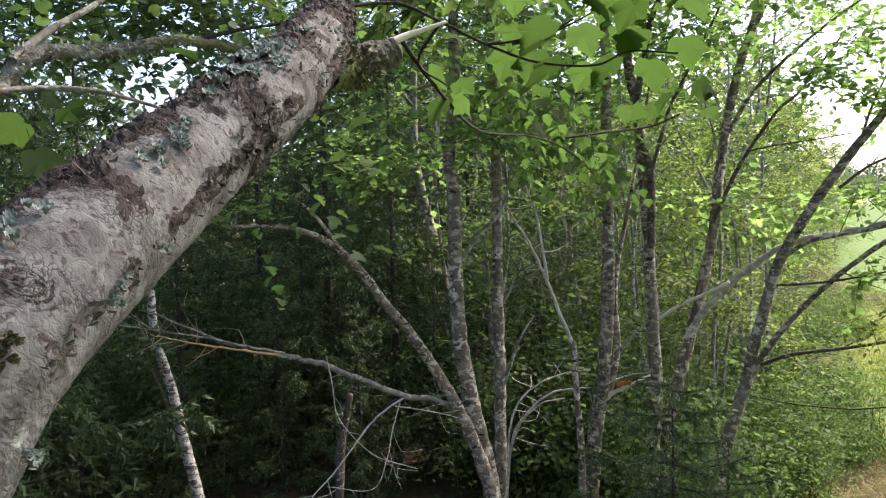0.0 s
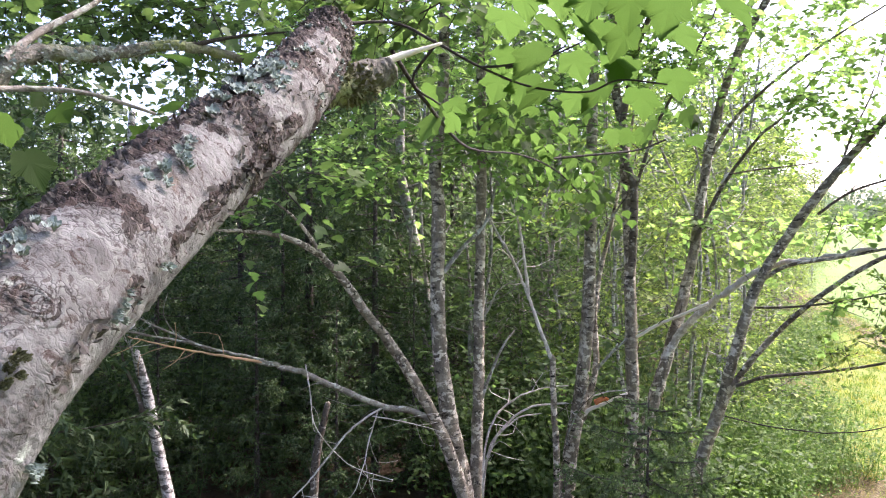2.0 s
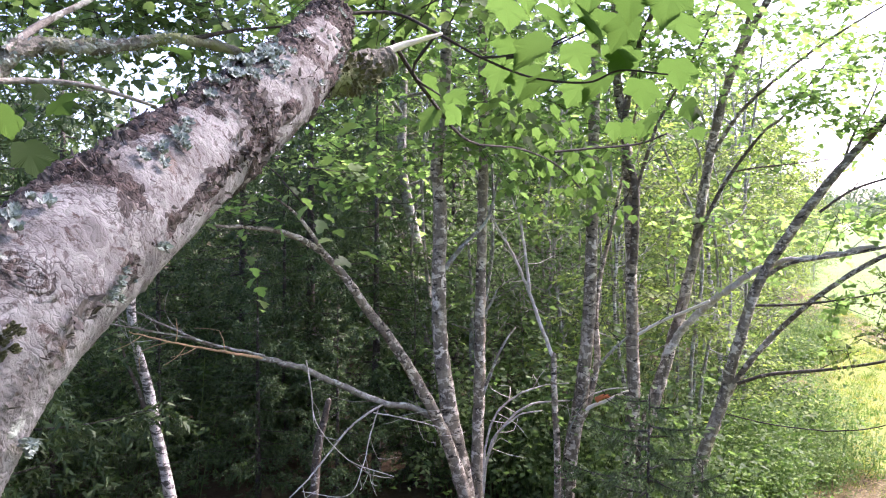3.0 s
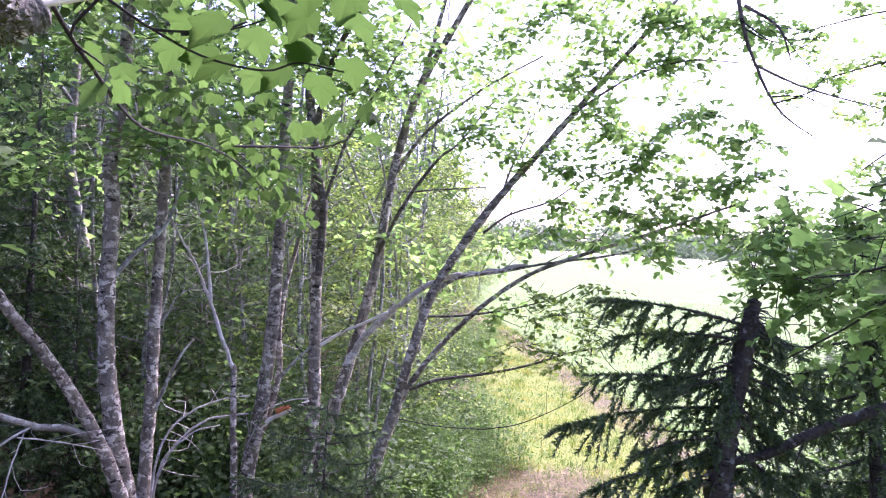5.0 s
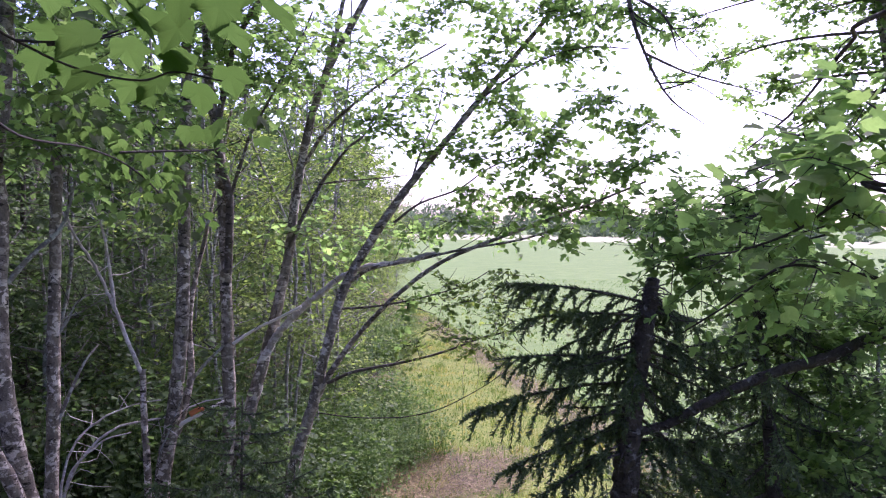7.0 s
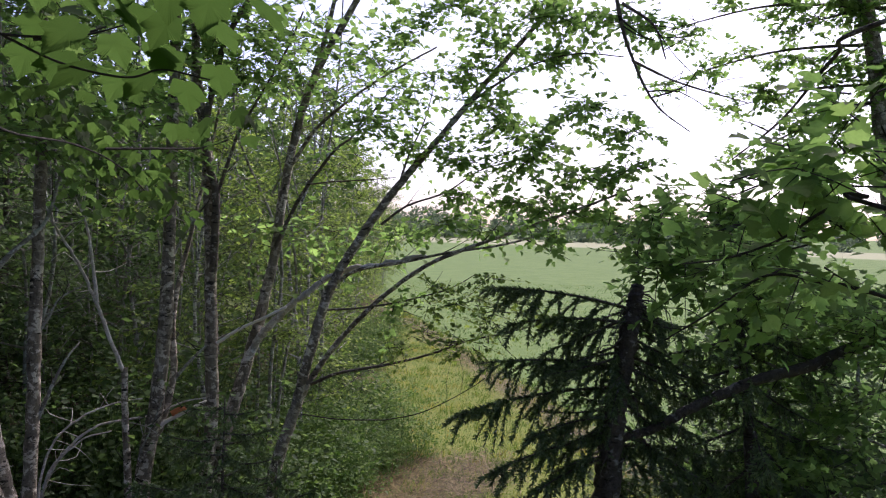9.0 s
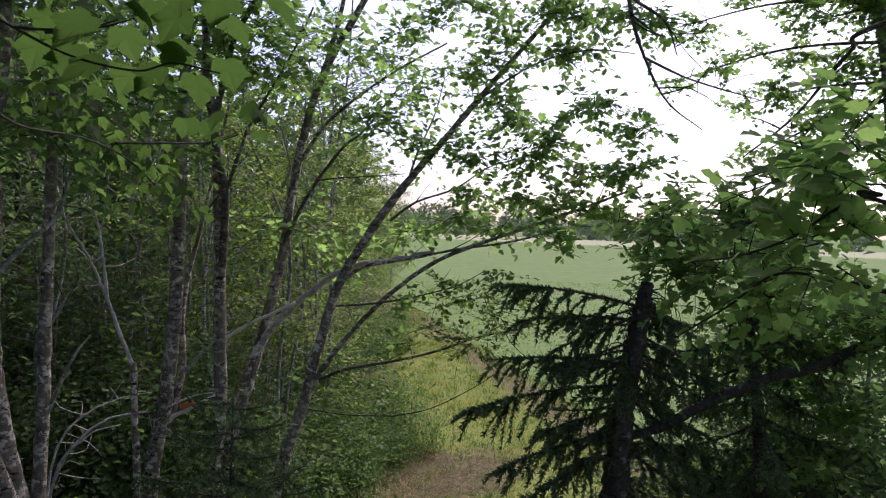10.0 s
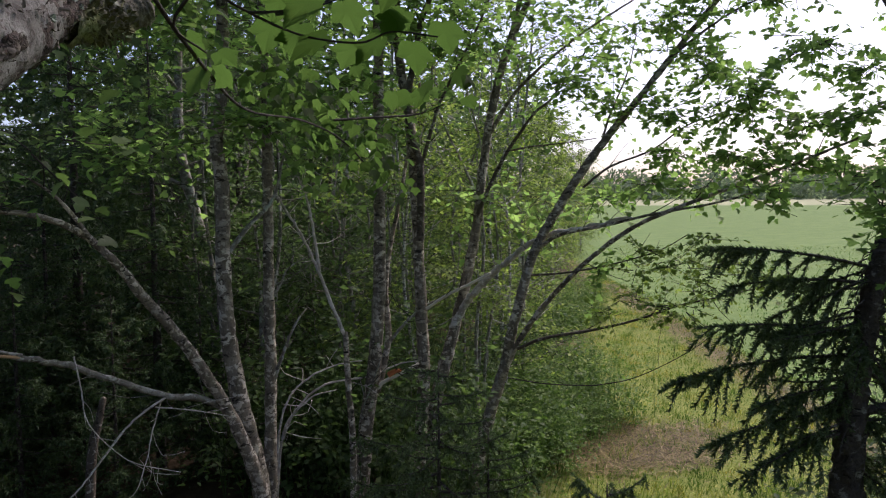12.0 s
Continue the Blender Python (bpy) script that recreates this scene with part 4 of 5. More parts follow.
def bark_flake(place, out, along, size):
    """A curled scale of bark standing off the limb."""
    side = np.cross(out, along)
    vs = []
    for f in (-1, 0, 1):
        for g in (-1, -0.3, 0.4, 1):
            jag = 1 + rng.normal(0, 0.18)
            vs.append(place + along * size * 0.9 * f * jag + side * size * 0.5 * g * jag + out * (0.002 + 0.22 * size * max(0, f) ** 2 + rng.normal(0, 0.0012)))
    ts = []
    for r in range(2):
        for g in range(3):
            q = r * 4 + g
            ts += [(q, q + 1, q + 5), (q, q + 5, q + 4)]
    return np.array(vs), np.array(ts)


def scatter_on_limb(n, s_mid, s_wide, a_mid, a_wide):
    return zip(rng.normal(s_mid, s_wide, n).clip(0.3, 0.97), rng.normal(a_mid, a_wide, n))


for n, s0, ds, a0, da, lo, hi in ((46, 0.66, 0.026, 74, 14, 0.005, 0.012), (7, 0.55, 0.008, 54, 6, 0.004, 0.008), (7, 0.52, 0.008, 54, 6, 0.004, 0.008), (7, 0.45, 0.008, 79, 6, 0.004, 0.008),
                                   (4, 0.29, 0.01, -18, 8, 0.004, 0.008), (9, 0.46, 0.015, -2, 4, 0.003, 0.006), (12, 0.76, 0.03, 40, 30, 0.003, 0.006), (8, 0.88, 0.05, 30, 40, 0.004, 0.008)):
    for s, a in scatter_on_limb(n, s0, ds, a0, da):
        p, o, al = on_limb(s, a, 0.003)
        part("lichen", lichen_patch(p, o, al, rng.uniform(lo, hi)), LICHEN, near_limb, smooth=True)
for n, s0, ds, a0, da in ((100, 0.62, 0.014, 22, 38), (60, 0.87, 0.05, 20, 70), (60, 0.55, 0.05, 88, 12), (20, 0.46, 0.04, 98, 10), (70, 0.56, 0.045, 2, 7), (60, 0.73, 0.04, 25, 32), (30, 0.44, 0.05, 0, 6), (40, 0.38, 0.04, 95, 12)):
    for s, a in scatter_on_limb(n, s0, ds, a0, da):
        p, o, al = on_limb(s, a, 0.004)
        part("bark_flake", bark_flake(p, o, unit(al * rng.choice((-1, 1)) + rng.normal(0, 0.9, 3)), rng.uniform(0.002, 0.0065)), FLAKE, near_limb)
for s, a in scatter_on_limb(16, 0.37, 0.008, 27, 4):
    p, o, al = on_limb(s, a, 0.002)
    part("moss", lichen_patch(p, o, al, rng.uniform(0.002, 0.0042)), MOSS, near_limb, "yellowish moss spot", smooth=True)
# ringed knot
kp, ko, ka = on_limb(0.42, 45, -0.003)
kside = np.cross(ko, ka)
kv, kt = [kp + ko * 0.001], []
ROUND, RINGS = 36, 16
for i in range(1, RINGS + 1):
    f = i / RINGS
    for j in range(ROUND):
        x = 2 * math.pi * j / ROUND
        w = noise.noise((math.cos(x) * 1.5, math.sin(x) * 1.5, f * 2))
        ring = math.sin(f * 15 + 2.2 * w + 0.7 * math.sin(x))
        lift = 0.0036 * (1 - f**2) + 0.0014 * ring * (1 - f) ** 0.3 - 0.003 * math.exp(-((f / 0.12) ** 2)) + 0.0018 * noise.noise((math.cos(x) * f * 9, math.sin(x) * f * 9, 4.0)) - 0.004 * (f > 0.97)
        kv.append(kp + 0.023 * f * (1 + 0.16 * w) * (math.cos(x) * kside * 1.1 + math.sin(x) * ka * 0.9) + ko * lift)
for j in range(ROUND):
    kt.append((0, 1 + j, 1 + (j + 1) % ROUND))
    for i in range(RINGS - 1):
        q, r = 1 + i * ROUND + j, 1 + i * ROUND + (j + 1) % ROUND
        kt += [(q, q + ROUND, r + ROUND), (q, r + ROUND, r)]
kmat = [int((min(tri) - 1) // ROUND in (-1, 0, 1, 2, 3, 6, 7, 10, 11)) for tri in kt]
part("knot", (np.array(kv), np.array(kt)), [LIMB, LIMB_ROUGH], near_limb, "ringed branch scar", smooth=True, index=kmat)

part("branch", tube([(-0.22, 1.36, 4.27), (-0.19, 1.41, 4.28), (-0.16, 1.44, 4.30), (-0.12, 1.47, 4.315), (-0.10, 1.48, 4.325)], 0.036, 0.026, 18, 8, 0.08, 1.2), BARK_CRUST, near_tree, "mossy side branch stub", smooth=True)
part("broken_end", tube([(-0.12, 1.47, 4.335), (-0.08, 1.49, 4.355), (-0.04, 1.50, 4.37), (0.00, 1.51, 4.385)], 0.009, 0.003, 8, 5), PEELED, near_tree, "bare whitened tip", smooth=True)
_, moss_d = in_blob((0, 0, 0), (1, 1, 1), 900, 0.8)
mossy = curve_through([(-0.21, 1.37, 4.29), (-0.19, 1.40, 4.28), (-0.15, 1.44, 4.29)], 30)
spots = mossy[rng.integers(0, len(mossy), 900)] + moss_d * 0.034
part("moss", leaves(spots, moss_d + rng.normal(0, 0.6, (900, 3)), rng.normal(0, 1, (900, 3)), rng.uniform(0.006, 0.018, 900), DIAMOND), MOSS, near_tree, "tufts of moss and lichen")

part("branch", tube([(-1.0, -0.6, 4.4), (-1.35, 0.6, 4.62), (-1.43, 2.21, 4.42), (-1.35, 2.49, 4.56), (-1.17, 2.69, 4.61), (-0.97, 2.87, 4.68), (-0.76, 3.14, 4.68)], 0.042, 0.016, 12, 10, 0.16), BARK_CRUST, near_tree, "lichen-grey branch", smooth=True)
crusty = curve_through([(-1.43, 2.21, 4.42), (-1.35, 2.49, 4.56), (-1.17, 2.69, 4.61), (-0.97, 2.87, 4.68)], 40)
fuzz = unit(rng.normal(0, 1, (700, 3)))
part("lichen", leaves(crusty[rng.integers(0, len(crusty), 700)] + fuzz * 0.03, fuzz + rng.normal(0, 0.5, (700, 3)), rng.normal(0, 1, (700, 3)), rng.uniform(0.008, 0.024, 700), DIAMOND), LICHEN, near_tree, "grey tufts of lichen")
part("branch", tube([(-0.97, 2.87, 4.67), (-0.81, 3.02, 4.75), (-0.62, 3.17, 4.81)], 0.012, 0.004, 6, 4), BARK_TWIG, near_tree)
part("branch", tube([(-1.38, 2.42, 4.53), (-1.35, 2.61, 4.67), (-1.24, 2.77, 4.81), (-1.16, 2.91, 4.98)], 0.016, 0.008, 6, 4), BARK_DEAD, near_tree)
part("twig", tube([(-1.36, 2.14, 4.38), (-1.26, 2.31, 4.42), (-1.10, 2.39, 4.42), (-0.95, 2.56, 4.38)], 0.012, 0.006, 6, 4), BARK_DEAD, near_tree)
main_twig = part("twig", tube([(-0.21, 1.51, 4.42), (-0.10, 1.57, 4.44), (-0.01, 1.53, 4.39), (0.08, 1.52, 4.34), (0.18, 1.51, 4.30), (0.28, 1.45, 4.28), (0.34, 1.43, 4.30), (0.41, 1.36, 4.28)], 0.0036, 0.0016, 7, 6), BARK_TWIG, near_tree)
part("twig", tube([(0.13, 1.52, 4.34), (0.19, 1.51, 4.35), (0.25, 1.50, 4.38)], 0.004, 0.002, 5, 4), BARK_TWIG, near_tree)
part("twig", tube([(-0.01, 1.53, 4.39), (-0.06, 1.58, 4.32), (-0.00, 1.63, 4.28)], 0.004, 0.002, 5, 4), BARK_TWIG, near_tree)
part("twig", tube([(0.08, 1.52, 4.34), (0.13, 1.50, 4.34), (0.22, 1.50, 4.36), (0.31, 1.48, 4.40)], 0.003, 0.0015, 5, 4), BARK_TWIG, near_tree)
part("twig", tube([(-0.10, 1.52, 4.37), (-0.03, 1.73, 4.30), (0.11, 2.42, 4.26), (0.34, 2.90, 4.28), (0.54, 3.18, 4.23), (0.74, 3.44, 4.09)], 0.005, 0.003, 6, 5), BARK_TWIG, near_tree)
part("twig", tube([(0.35, 2.20, 4.21), (0.50, 2.27, 4.23), (0.64, 2.34, 4.25), (0.72, 2.31, 4.28)], 0.004, 0.003, 5, 4), BARK_TWIG, near_tree)


def maple_leaf_mesh():
    """A five-lobed toothed maple leaf, 1 long, cupped between its veins."""
    half = [(0.0, 0.0), (0.10, -0.05), (0.25, -0.04), (0.36, 0.04), (0.40, 0.14), (0.46, 0.24), (0.47, 0.34), (0.54, 0.46), (0.60, 0.58), (0.52, 0.60), (0.45, 0.63),
            (0.36, 0.64), (0.31, 0.68), (0.32, 0.76), (0.25, 0.84), (0.18, 0.90), (0.12, 0.99), (0.06, 1.06), (0.0, 1.15)]
    toothed = []                                     # small teeth between the corners of the outline
    for k, ((x, y), (u, v)) in enumerate(zip(half, half[1:])):
        out = 0.024 if k > 1 else 0.0
        toothed += [(x, y), (0.6 * x + 0.4 * u + out * (v - y) * 8, 0.6 * y + 0.4 * v - out * (u - x) * 8), (0.45 * x + 0.55 * u - out * (v - y) * 3, 0.45 * y + 0.55 * v + out * (u - x) * 3)]
    half = toothed + half[-1:]
    pts = half + [(-x, y) for x, y in half[-2:0:-1]]
    vs = [(0.0, 0.3, -0.015)] + [(x, y, 0.10 * abs(x) - 0.22 * max(0, y - 0.35) ** 2 - (0.10 * x * x)) for x, y in pts]
    n = len(pts)
    return np.array(vs), np.array([(0, 1 + k, 1 + (k + 1) % n) for k in range(n)])


MAPLE = maple_leaf_mesh()
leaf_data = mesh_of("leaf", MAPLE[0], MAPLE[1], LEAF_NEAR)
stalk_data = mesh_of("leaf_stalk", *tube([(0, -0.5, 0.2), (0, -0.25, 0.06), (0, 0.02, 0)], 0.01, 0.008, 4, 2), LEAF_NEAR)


def hang_leaf(parent, place, yaw, pitch, roll, size):
    root = parent
    while root.parent:
        root = root.parent
    ob = new("leaf", leaf_data)
    ob.parent = parent
    ob.matrix_basis = pose(*(Vector(place) - root.location), pitch, roll, yaw) @ Matrix.Diagonal((size, size, size, 1))
    st = new("leaf_stalk", stalk_data)
    st.parent = ob
    return ob


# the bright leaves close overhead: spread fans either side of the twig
def facing():
    """Yaw, pitch and roll of a leaf that hangs tip down and slightly outwards."""
    return rng.normal(0, 45) + 180 * int(rng.random() < 0.35), rng.normal(-44, 13), rng.normal(0, 20)


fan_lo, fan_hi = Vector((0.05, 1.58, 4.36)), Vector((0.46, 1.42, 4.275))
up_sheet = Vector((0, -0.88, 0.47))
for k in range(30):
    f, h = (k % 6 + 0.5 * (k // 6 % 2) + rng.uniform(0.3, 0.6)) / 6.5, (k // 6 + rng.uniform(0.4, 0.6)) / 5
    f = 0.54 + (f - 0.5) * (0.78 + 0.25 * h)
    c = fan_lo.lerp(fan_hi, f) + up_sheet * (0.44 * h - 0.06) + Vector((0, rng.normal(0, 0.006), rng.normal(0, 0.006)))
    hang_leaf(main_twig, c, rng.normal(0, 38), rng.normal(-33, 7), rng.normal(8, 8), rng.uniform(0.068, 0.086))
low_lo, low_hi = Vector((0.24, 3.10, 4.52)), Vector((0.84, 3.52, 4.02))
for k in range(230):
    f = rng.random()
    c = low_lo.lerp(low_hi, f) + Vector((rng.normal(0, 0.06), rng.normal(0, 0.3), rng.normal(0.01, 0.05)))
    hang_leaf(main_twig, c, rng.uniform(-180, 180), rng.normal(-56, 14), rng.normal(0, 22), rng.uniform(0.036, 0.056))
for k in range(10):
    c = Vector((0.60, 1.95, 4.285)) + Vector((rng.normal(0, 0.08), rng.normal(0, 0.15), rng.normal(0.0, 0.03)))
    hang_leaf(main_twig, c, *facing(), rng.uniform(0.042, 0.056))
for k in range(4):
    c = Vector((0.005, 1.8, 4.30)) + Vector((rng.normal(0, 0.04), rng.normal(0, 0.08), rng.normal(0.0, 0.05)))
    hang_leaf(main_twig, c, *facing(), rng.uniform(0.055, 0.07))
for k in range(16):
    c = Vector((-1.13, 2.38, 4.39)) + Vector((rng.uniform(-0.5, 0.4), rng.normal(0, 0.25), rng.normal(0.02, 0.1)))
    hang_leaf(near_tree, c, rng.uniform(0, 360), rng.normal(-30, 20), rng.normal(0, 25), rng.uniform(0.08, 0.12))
# last two clusters hang unseen overhead, added to shade the limb and leaves
upper, upper_tw = crown([((-2.30, 5.14, 5.27), (1.6, 1.2, 0.6), 110), ((-1.57, 5.61, 5.65), (1.7, 1.3, 0.55), 110), ((-0.30, 3.21, 5.17), (1.0, 0.8, 0.25), 70), ((-0.62, 3.58, 4.11), (0.35, 0.3, 0.2), 3), ((-1.0, -0.6, 8.0), (2.4, 2.4, 1.2), 260), ((-2.6, 2.6, 7.6), (2.2, 2.2, 0.9), 260)], 0.085, LOBED, 10, (0.3, 0.6))
# the darker leaf copy stands in for shade on this crown
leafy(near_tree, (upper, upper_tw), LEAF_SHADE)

# ---- tree at the other hand: dark limbs, broad leaves towards the field ----
right_tree = known_tree("maple_tree", (4.4, -0.6, 0.0), "shady maple with broad dark leaves against the field", "tree", 31)
add_limb(right_tree, "trunk", [(4.4, -0.6, -0.2), (4.4, -0.5, 1.5), (4.3, -0.4, 4.0), (4.2, -0.2, 7.5)], 0.14, 0.08, BARK)
add_limb(right_tree, "limb", [(4.35, -0.45, 3.25), (5.03, 1.88, 3.78), (5.36, 2.63, 3.40), (5.17, 2.99, 3.15), (4.81, 3.19, 3.03), (4.41, 3.40, 2.83), (4.25, 3.60, 2.65), (4.06, 3.81, 2.53)], 0.05, 0.03, BARK_SPRUCE, "dark low limb")
add_limb(right_tree, "limb", [(4.3, -0.4, 3.6), (2.71, 1.21, 4.13), (2.66, 1.33, 4.19), (2.68, 1.50, 4.14), (2.77, 1.73, 4.03), (2.90, 2.08, 3.94), (3.06, 2.52, 3.89)], 0.009, 0.004, BARK_TWIG)
add_limb(right_tree, "limb", [(4.3, -0.4, 3.2), (2.91, 1.27, 3.81), (2.88, 1.55, 3.86), (2.92, 1.87, 3.88), (3.04, 2.22, 3.69), (3.21, 2.65, 3.48)], 0.009, 0.004, BARK_TWIG)
add_limb(right_tree, "limb", [(4.2, -0.2, 7.2), (4.4, 2.0, 7.9), (3.59, 3.71, 6.46), (3.55, 3.47, 5.62), (3.62, 3.40, 5.25), (3.74, 3.27, 4.90), (3.89, 3.10, 4.71)], 0.026, 0.003, BARK_DARK, "bare hanging branch")
add_limb(right_tree, "branch", [(3.58, 3.44, 5.55), (3.72, 3.29, 5.40), (3.78, 3.23, 5.18)], 0.012, 0.004, BARK_DARK)
add_limb(right_tree, "branch", [(3.64, 3.39, 5.18), (3.98, 3.29, 5.07), (4.41, 3.07, 4.96)], 0.01, 0.004, BARK_DARK)
add_limb(right_tree, "branch", [(4.25, -0.3, 5.5), (3.92, 1.92, 5.17), (4.16, 2.33, 5.10), (4.36, 2.78, 4.81), (4.52, 3.25, 4.60)], 0.018, 0.005, BARK_DARK)
clusters = [
    ((4.77, 4.51, 4.12), (0.33, 0.33, 0.16), 12),
    ((4.87, 4.11, 4.20), (0.38, 0.38, 0.19), 20),
    ((5.01, 3.77, 4.20), (0.38, 0.38, 0.19), 40),
    ((5.12, 3.44, 4.15), (0.38, 0.38, 0.19), 40),
    ((4.91, 4.36, 3.93), (0.27, 0.27, 0.14), 10),
    ((5.02, 3.92, 3.89), (0.33, 0.33, 0.16), 21),
    ((5.08, 3.49, 3.88), (0.33, 0.33, 0.16), 36),
    ((5.36, 3.80, 3.40), (0.38, 0.38, 0.19), 33),
]
clusters += [
    ((5.42, 3.35, 3.55), (0.43, 0.43, 0.22), 39),
    ((5.26, 2.82, 3.57), (0.43, 0.43, 0.22), 39),
    ((5.18, 2.53, 3.34), (0.43, 0.43, 0.22), 39),
    ((5.73, 3.60, 2.94), (0.43, 0.43, 0.22), 39),
    ((5.60, 3.04, 2.80), (0.54, 0.54, 0.27), 48),
    ((5.88, 4.10, 2.42), (0.43, 0.43, 0.22), 26),
    ((5.63, 3.38, 2.26), (0.54, 0.54, 0.27), 32),
    ((5.36, 2.64, 2.48), (0.54, 0.54, 0.27), 32),
    ((5.69, 4.36, 3.00), (0.33, 0.33, 0.16), 28),
]
clusters += [
    ((5.79, 4.23, 1.88), (0.43, 0.43, 0.22), 26),
    ((5.53, 3.16, 3.18), (0.38, 0.38, 0.19), 33),
    ((5.66, 3.71, 2.35), (0.43, 0.43, 0.22), 26),
]
clusters += [((x, y, z), (0.26, 0.22, 0.12), 15) for x, y, z in ((3.63, 3.03, 3.90), (3.63, 2.83, 3.82), (3.72, 2.70, 3.72), (3.71, 3.24, 4.10), (3.66, 2.38, 3.95), (3.63, 2.62, 4.05), (3.80, 2.34, 3.66), (3.72, 3.02, 4.12))]
leafy(right_tree, crown(clusters, 0.072, LOBED, 9, (0.15, 0.4), 0.25, 0.55), LEAF)

leafy(right_tree, crown(
    [((2.82, 1.65, 4.46), (0.22, 0.22, 0.11), 6),
     ((2.80, 1.49, 4.55), (0.27, 0.27, 0.14), 8),
     ((2.76, 1.56, 4.27), (0.26, 0.26, 0.13), 8),
     ((2.74, 1.38, 4.31), (0.27, 0.27, 0.14), 8),
     ((2.95, 1.82, 4.14), (0.30, 0.30, 0.15), 9),
     ((2.87, 1.56, 4.06), (0.30, 0.30, 0.15), 9),
     ((2.84, 1.41, 3.98), (0.27, 0.27, 0.14), 8),
     ((3.08, 1.81, 3.94), (0.24, 0.24, 0.12), 7)],
    0.095, LOBED, 8, (0.15, 0.4), 0.25, 0.45), LEAF, "broad green leaves")

# more crown of the same tree, unseen overhead and sunward, added to block sun
leafy(right_tree, crown([((3.2, 1.5, 8.2), (1.8, 1.5, 0.9), 240), ((3.0, -1.0, 8.2), (2.0, 2.0, 1.0), 160), ((7.8, 5.0, 8.3), (1.8, 1.6, 0.6), 240), ((8.4, 3.4, 8.2), (1.6, 1.6, 0.6), 200), ((5.7, 4.2, 8.6), (1.7, 1.5, 0.5), 200), ((6.2, 2.4, 8.0), (1.6, 1.4, 0.7), 90)], 0.14, DIAMOND, 9), LEAF)
tree = known_tree("maple_tree", (9.6, 4.2, 0.0), "tall maple standing by the field", "tree", 33)
add_limb(tree, "trunk", [(9.6, 4.2, -0.2), (9.5, 4.4, 3.0), (9.2, 4.8, 6.5), (8.8, 5.2, 9.5)], 0.16, 0.06, BARK)
# top crown out of view, added to keep sun off the foliage below
clusters = [
    ((8.6, 5.4, 9.6), (2.2, 2.0, 1.0), 320),
    ((9.8, 3.2, 8.4), (2.0, 2.0, 1.2), 200),
]
leafy(tree, crown(clusters, 0.12, DIAMOND, 9, (0.35, 0.75), 0.25, 0.35), LEAF)
# its lower limbs reach out over the grass in long thin-leaved sprays
clusters = []
for start, end, sag in (((9.35, 4.6, 6.9), (7.6, 6.75, 6.75), 0.2), ((9.3, 4.7, 6.5), (7.75, 6.7, 6.1), 0.15), ((9.4, 4.5, 6.0), (8.25, 6.2, 5.75), 0.1), ((9.4, 4.5, 5.9), (8.35, 6.15, 5.0), 0.1),
                        ((9.45, 4.4, 5.6), (8.85, 5.65, 4.7), 0.05), ((9.3, 4.7, 7.0), (8.5, 5.4, 6.7), 0.0), ((9.5, 4.3, 6.4), (8.95, 5.1, 6.0), 0.0), ((9.5, 4.3, 5.2), (9.25, 4.9, 5.0), 0.0)):
    a, b = np.array(start), np.array(end)
    mid = (a + b) / 2 + np.array((0, 0, sag))
    add_limb(tree, "limb", [a, mid, b], 0.026, 0.005, BARK_DARK)
    line = curve_through([a, mid, b], 8)
    for f in np.linspace(0.12, 1.0, 7):
        p = line[int(f * (len(line) - 1))] + rng.normal(0, 0.1, 3)
        clusters.append((p, (0.24, 0.24, 0.1), int(9 + 9 * rng.random())))
leafy(tree, crown(clusters, 0.075, LOBED, 9, (0.15, 0.36), 0.25, 0.6), LEAF, "fine leaves against the sky")

# ---- spruces ----
rng = np.random.default_rng(41)
edge_spruce = thing("spruce_tree", (4.07, 3.80, 0.01), "dark ragged spruce with drooping boughs at the field edge", "spruce")
SPRUCE_STEM = [(4.07, 3.80, -0.09), (4.06, 3.81, 0.88), (4.03, 3.84, 1.81), (4.04, 3.83, 2.36), (4.07, 3.80, 2.91), (4.11, 3.75, 3.37), (4.13, 3.73, 3.55), (4.14, 3.72, 3.68)]
part("trunk", tube(SPRUCE_STEM, 0.12, 0.045, 18, 12, 0.14), BARK_SPRUCE, edge_spruce, smooth=True)


def bough_to(tree, base, tip, needle=0.044, density=480, sag=-0.28, fan=False):
    base, tip = np.array(base), np.array(tip)
    step, droop, shoot = (0.062, 0.9, 0.25) if fan else (0.085, 0.8, 0.18)
    a, b = spruce_branch(base, tip - base, np.linalg.norm(tip - base), sag, needle, density, step, True, droop, shoot, fan)
    bough = part("bough", a, BARK_SPRUCE, tree)
    part("needles", b, NEEDLE, bough)
    return bough


for base, tip in (((4.12, 3.74, 3.50), (3.13, 4.14, 3.62)), ((4.11, 3.76, 3.40), (3.22, 4.05, 3.37)), ((4.08, 3.79, 3.07), (3.03, 4.14, 3.09)), ((4.07, 3.80, 2.92), (2.91, 4.14, 2.75)),
                  ((4.05, 3.82, 2.70), (3.23, 3.83, 2.60)), ((4.05, 3.82, 2.55), (3.02, 3.92, 2.38)), ((4.04, 3.83, 2.40), (3.17, 3.75, 2.22))):
    bough_to(edge_spruce, base, tip, 0.038, 430, rng.uniform(-0.3, -0.12), True)
for base, tip in (((4.13, 3.73, 3.45), (4.42, 3.38, 3.24)), ((4.10, 3.77, 3.25), (4.51, 3.44, 2.96)), ((4.07, 3.80, 2.95), (4.38, 3.43, 2.60)), ((4.05, 3.83, 2.61), (4.49, 3.46, 2.25)), ((4.05, 3.82, 2.48), (4.76, 3.43, 2.35))):
    bough_to(edge_spruce, base, tip)
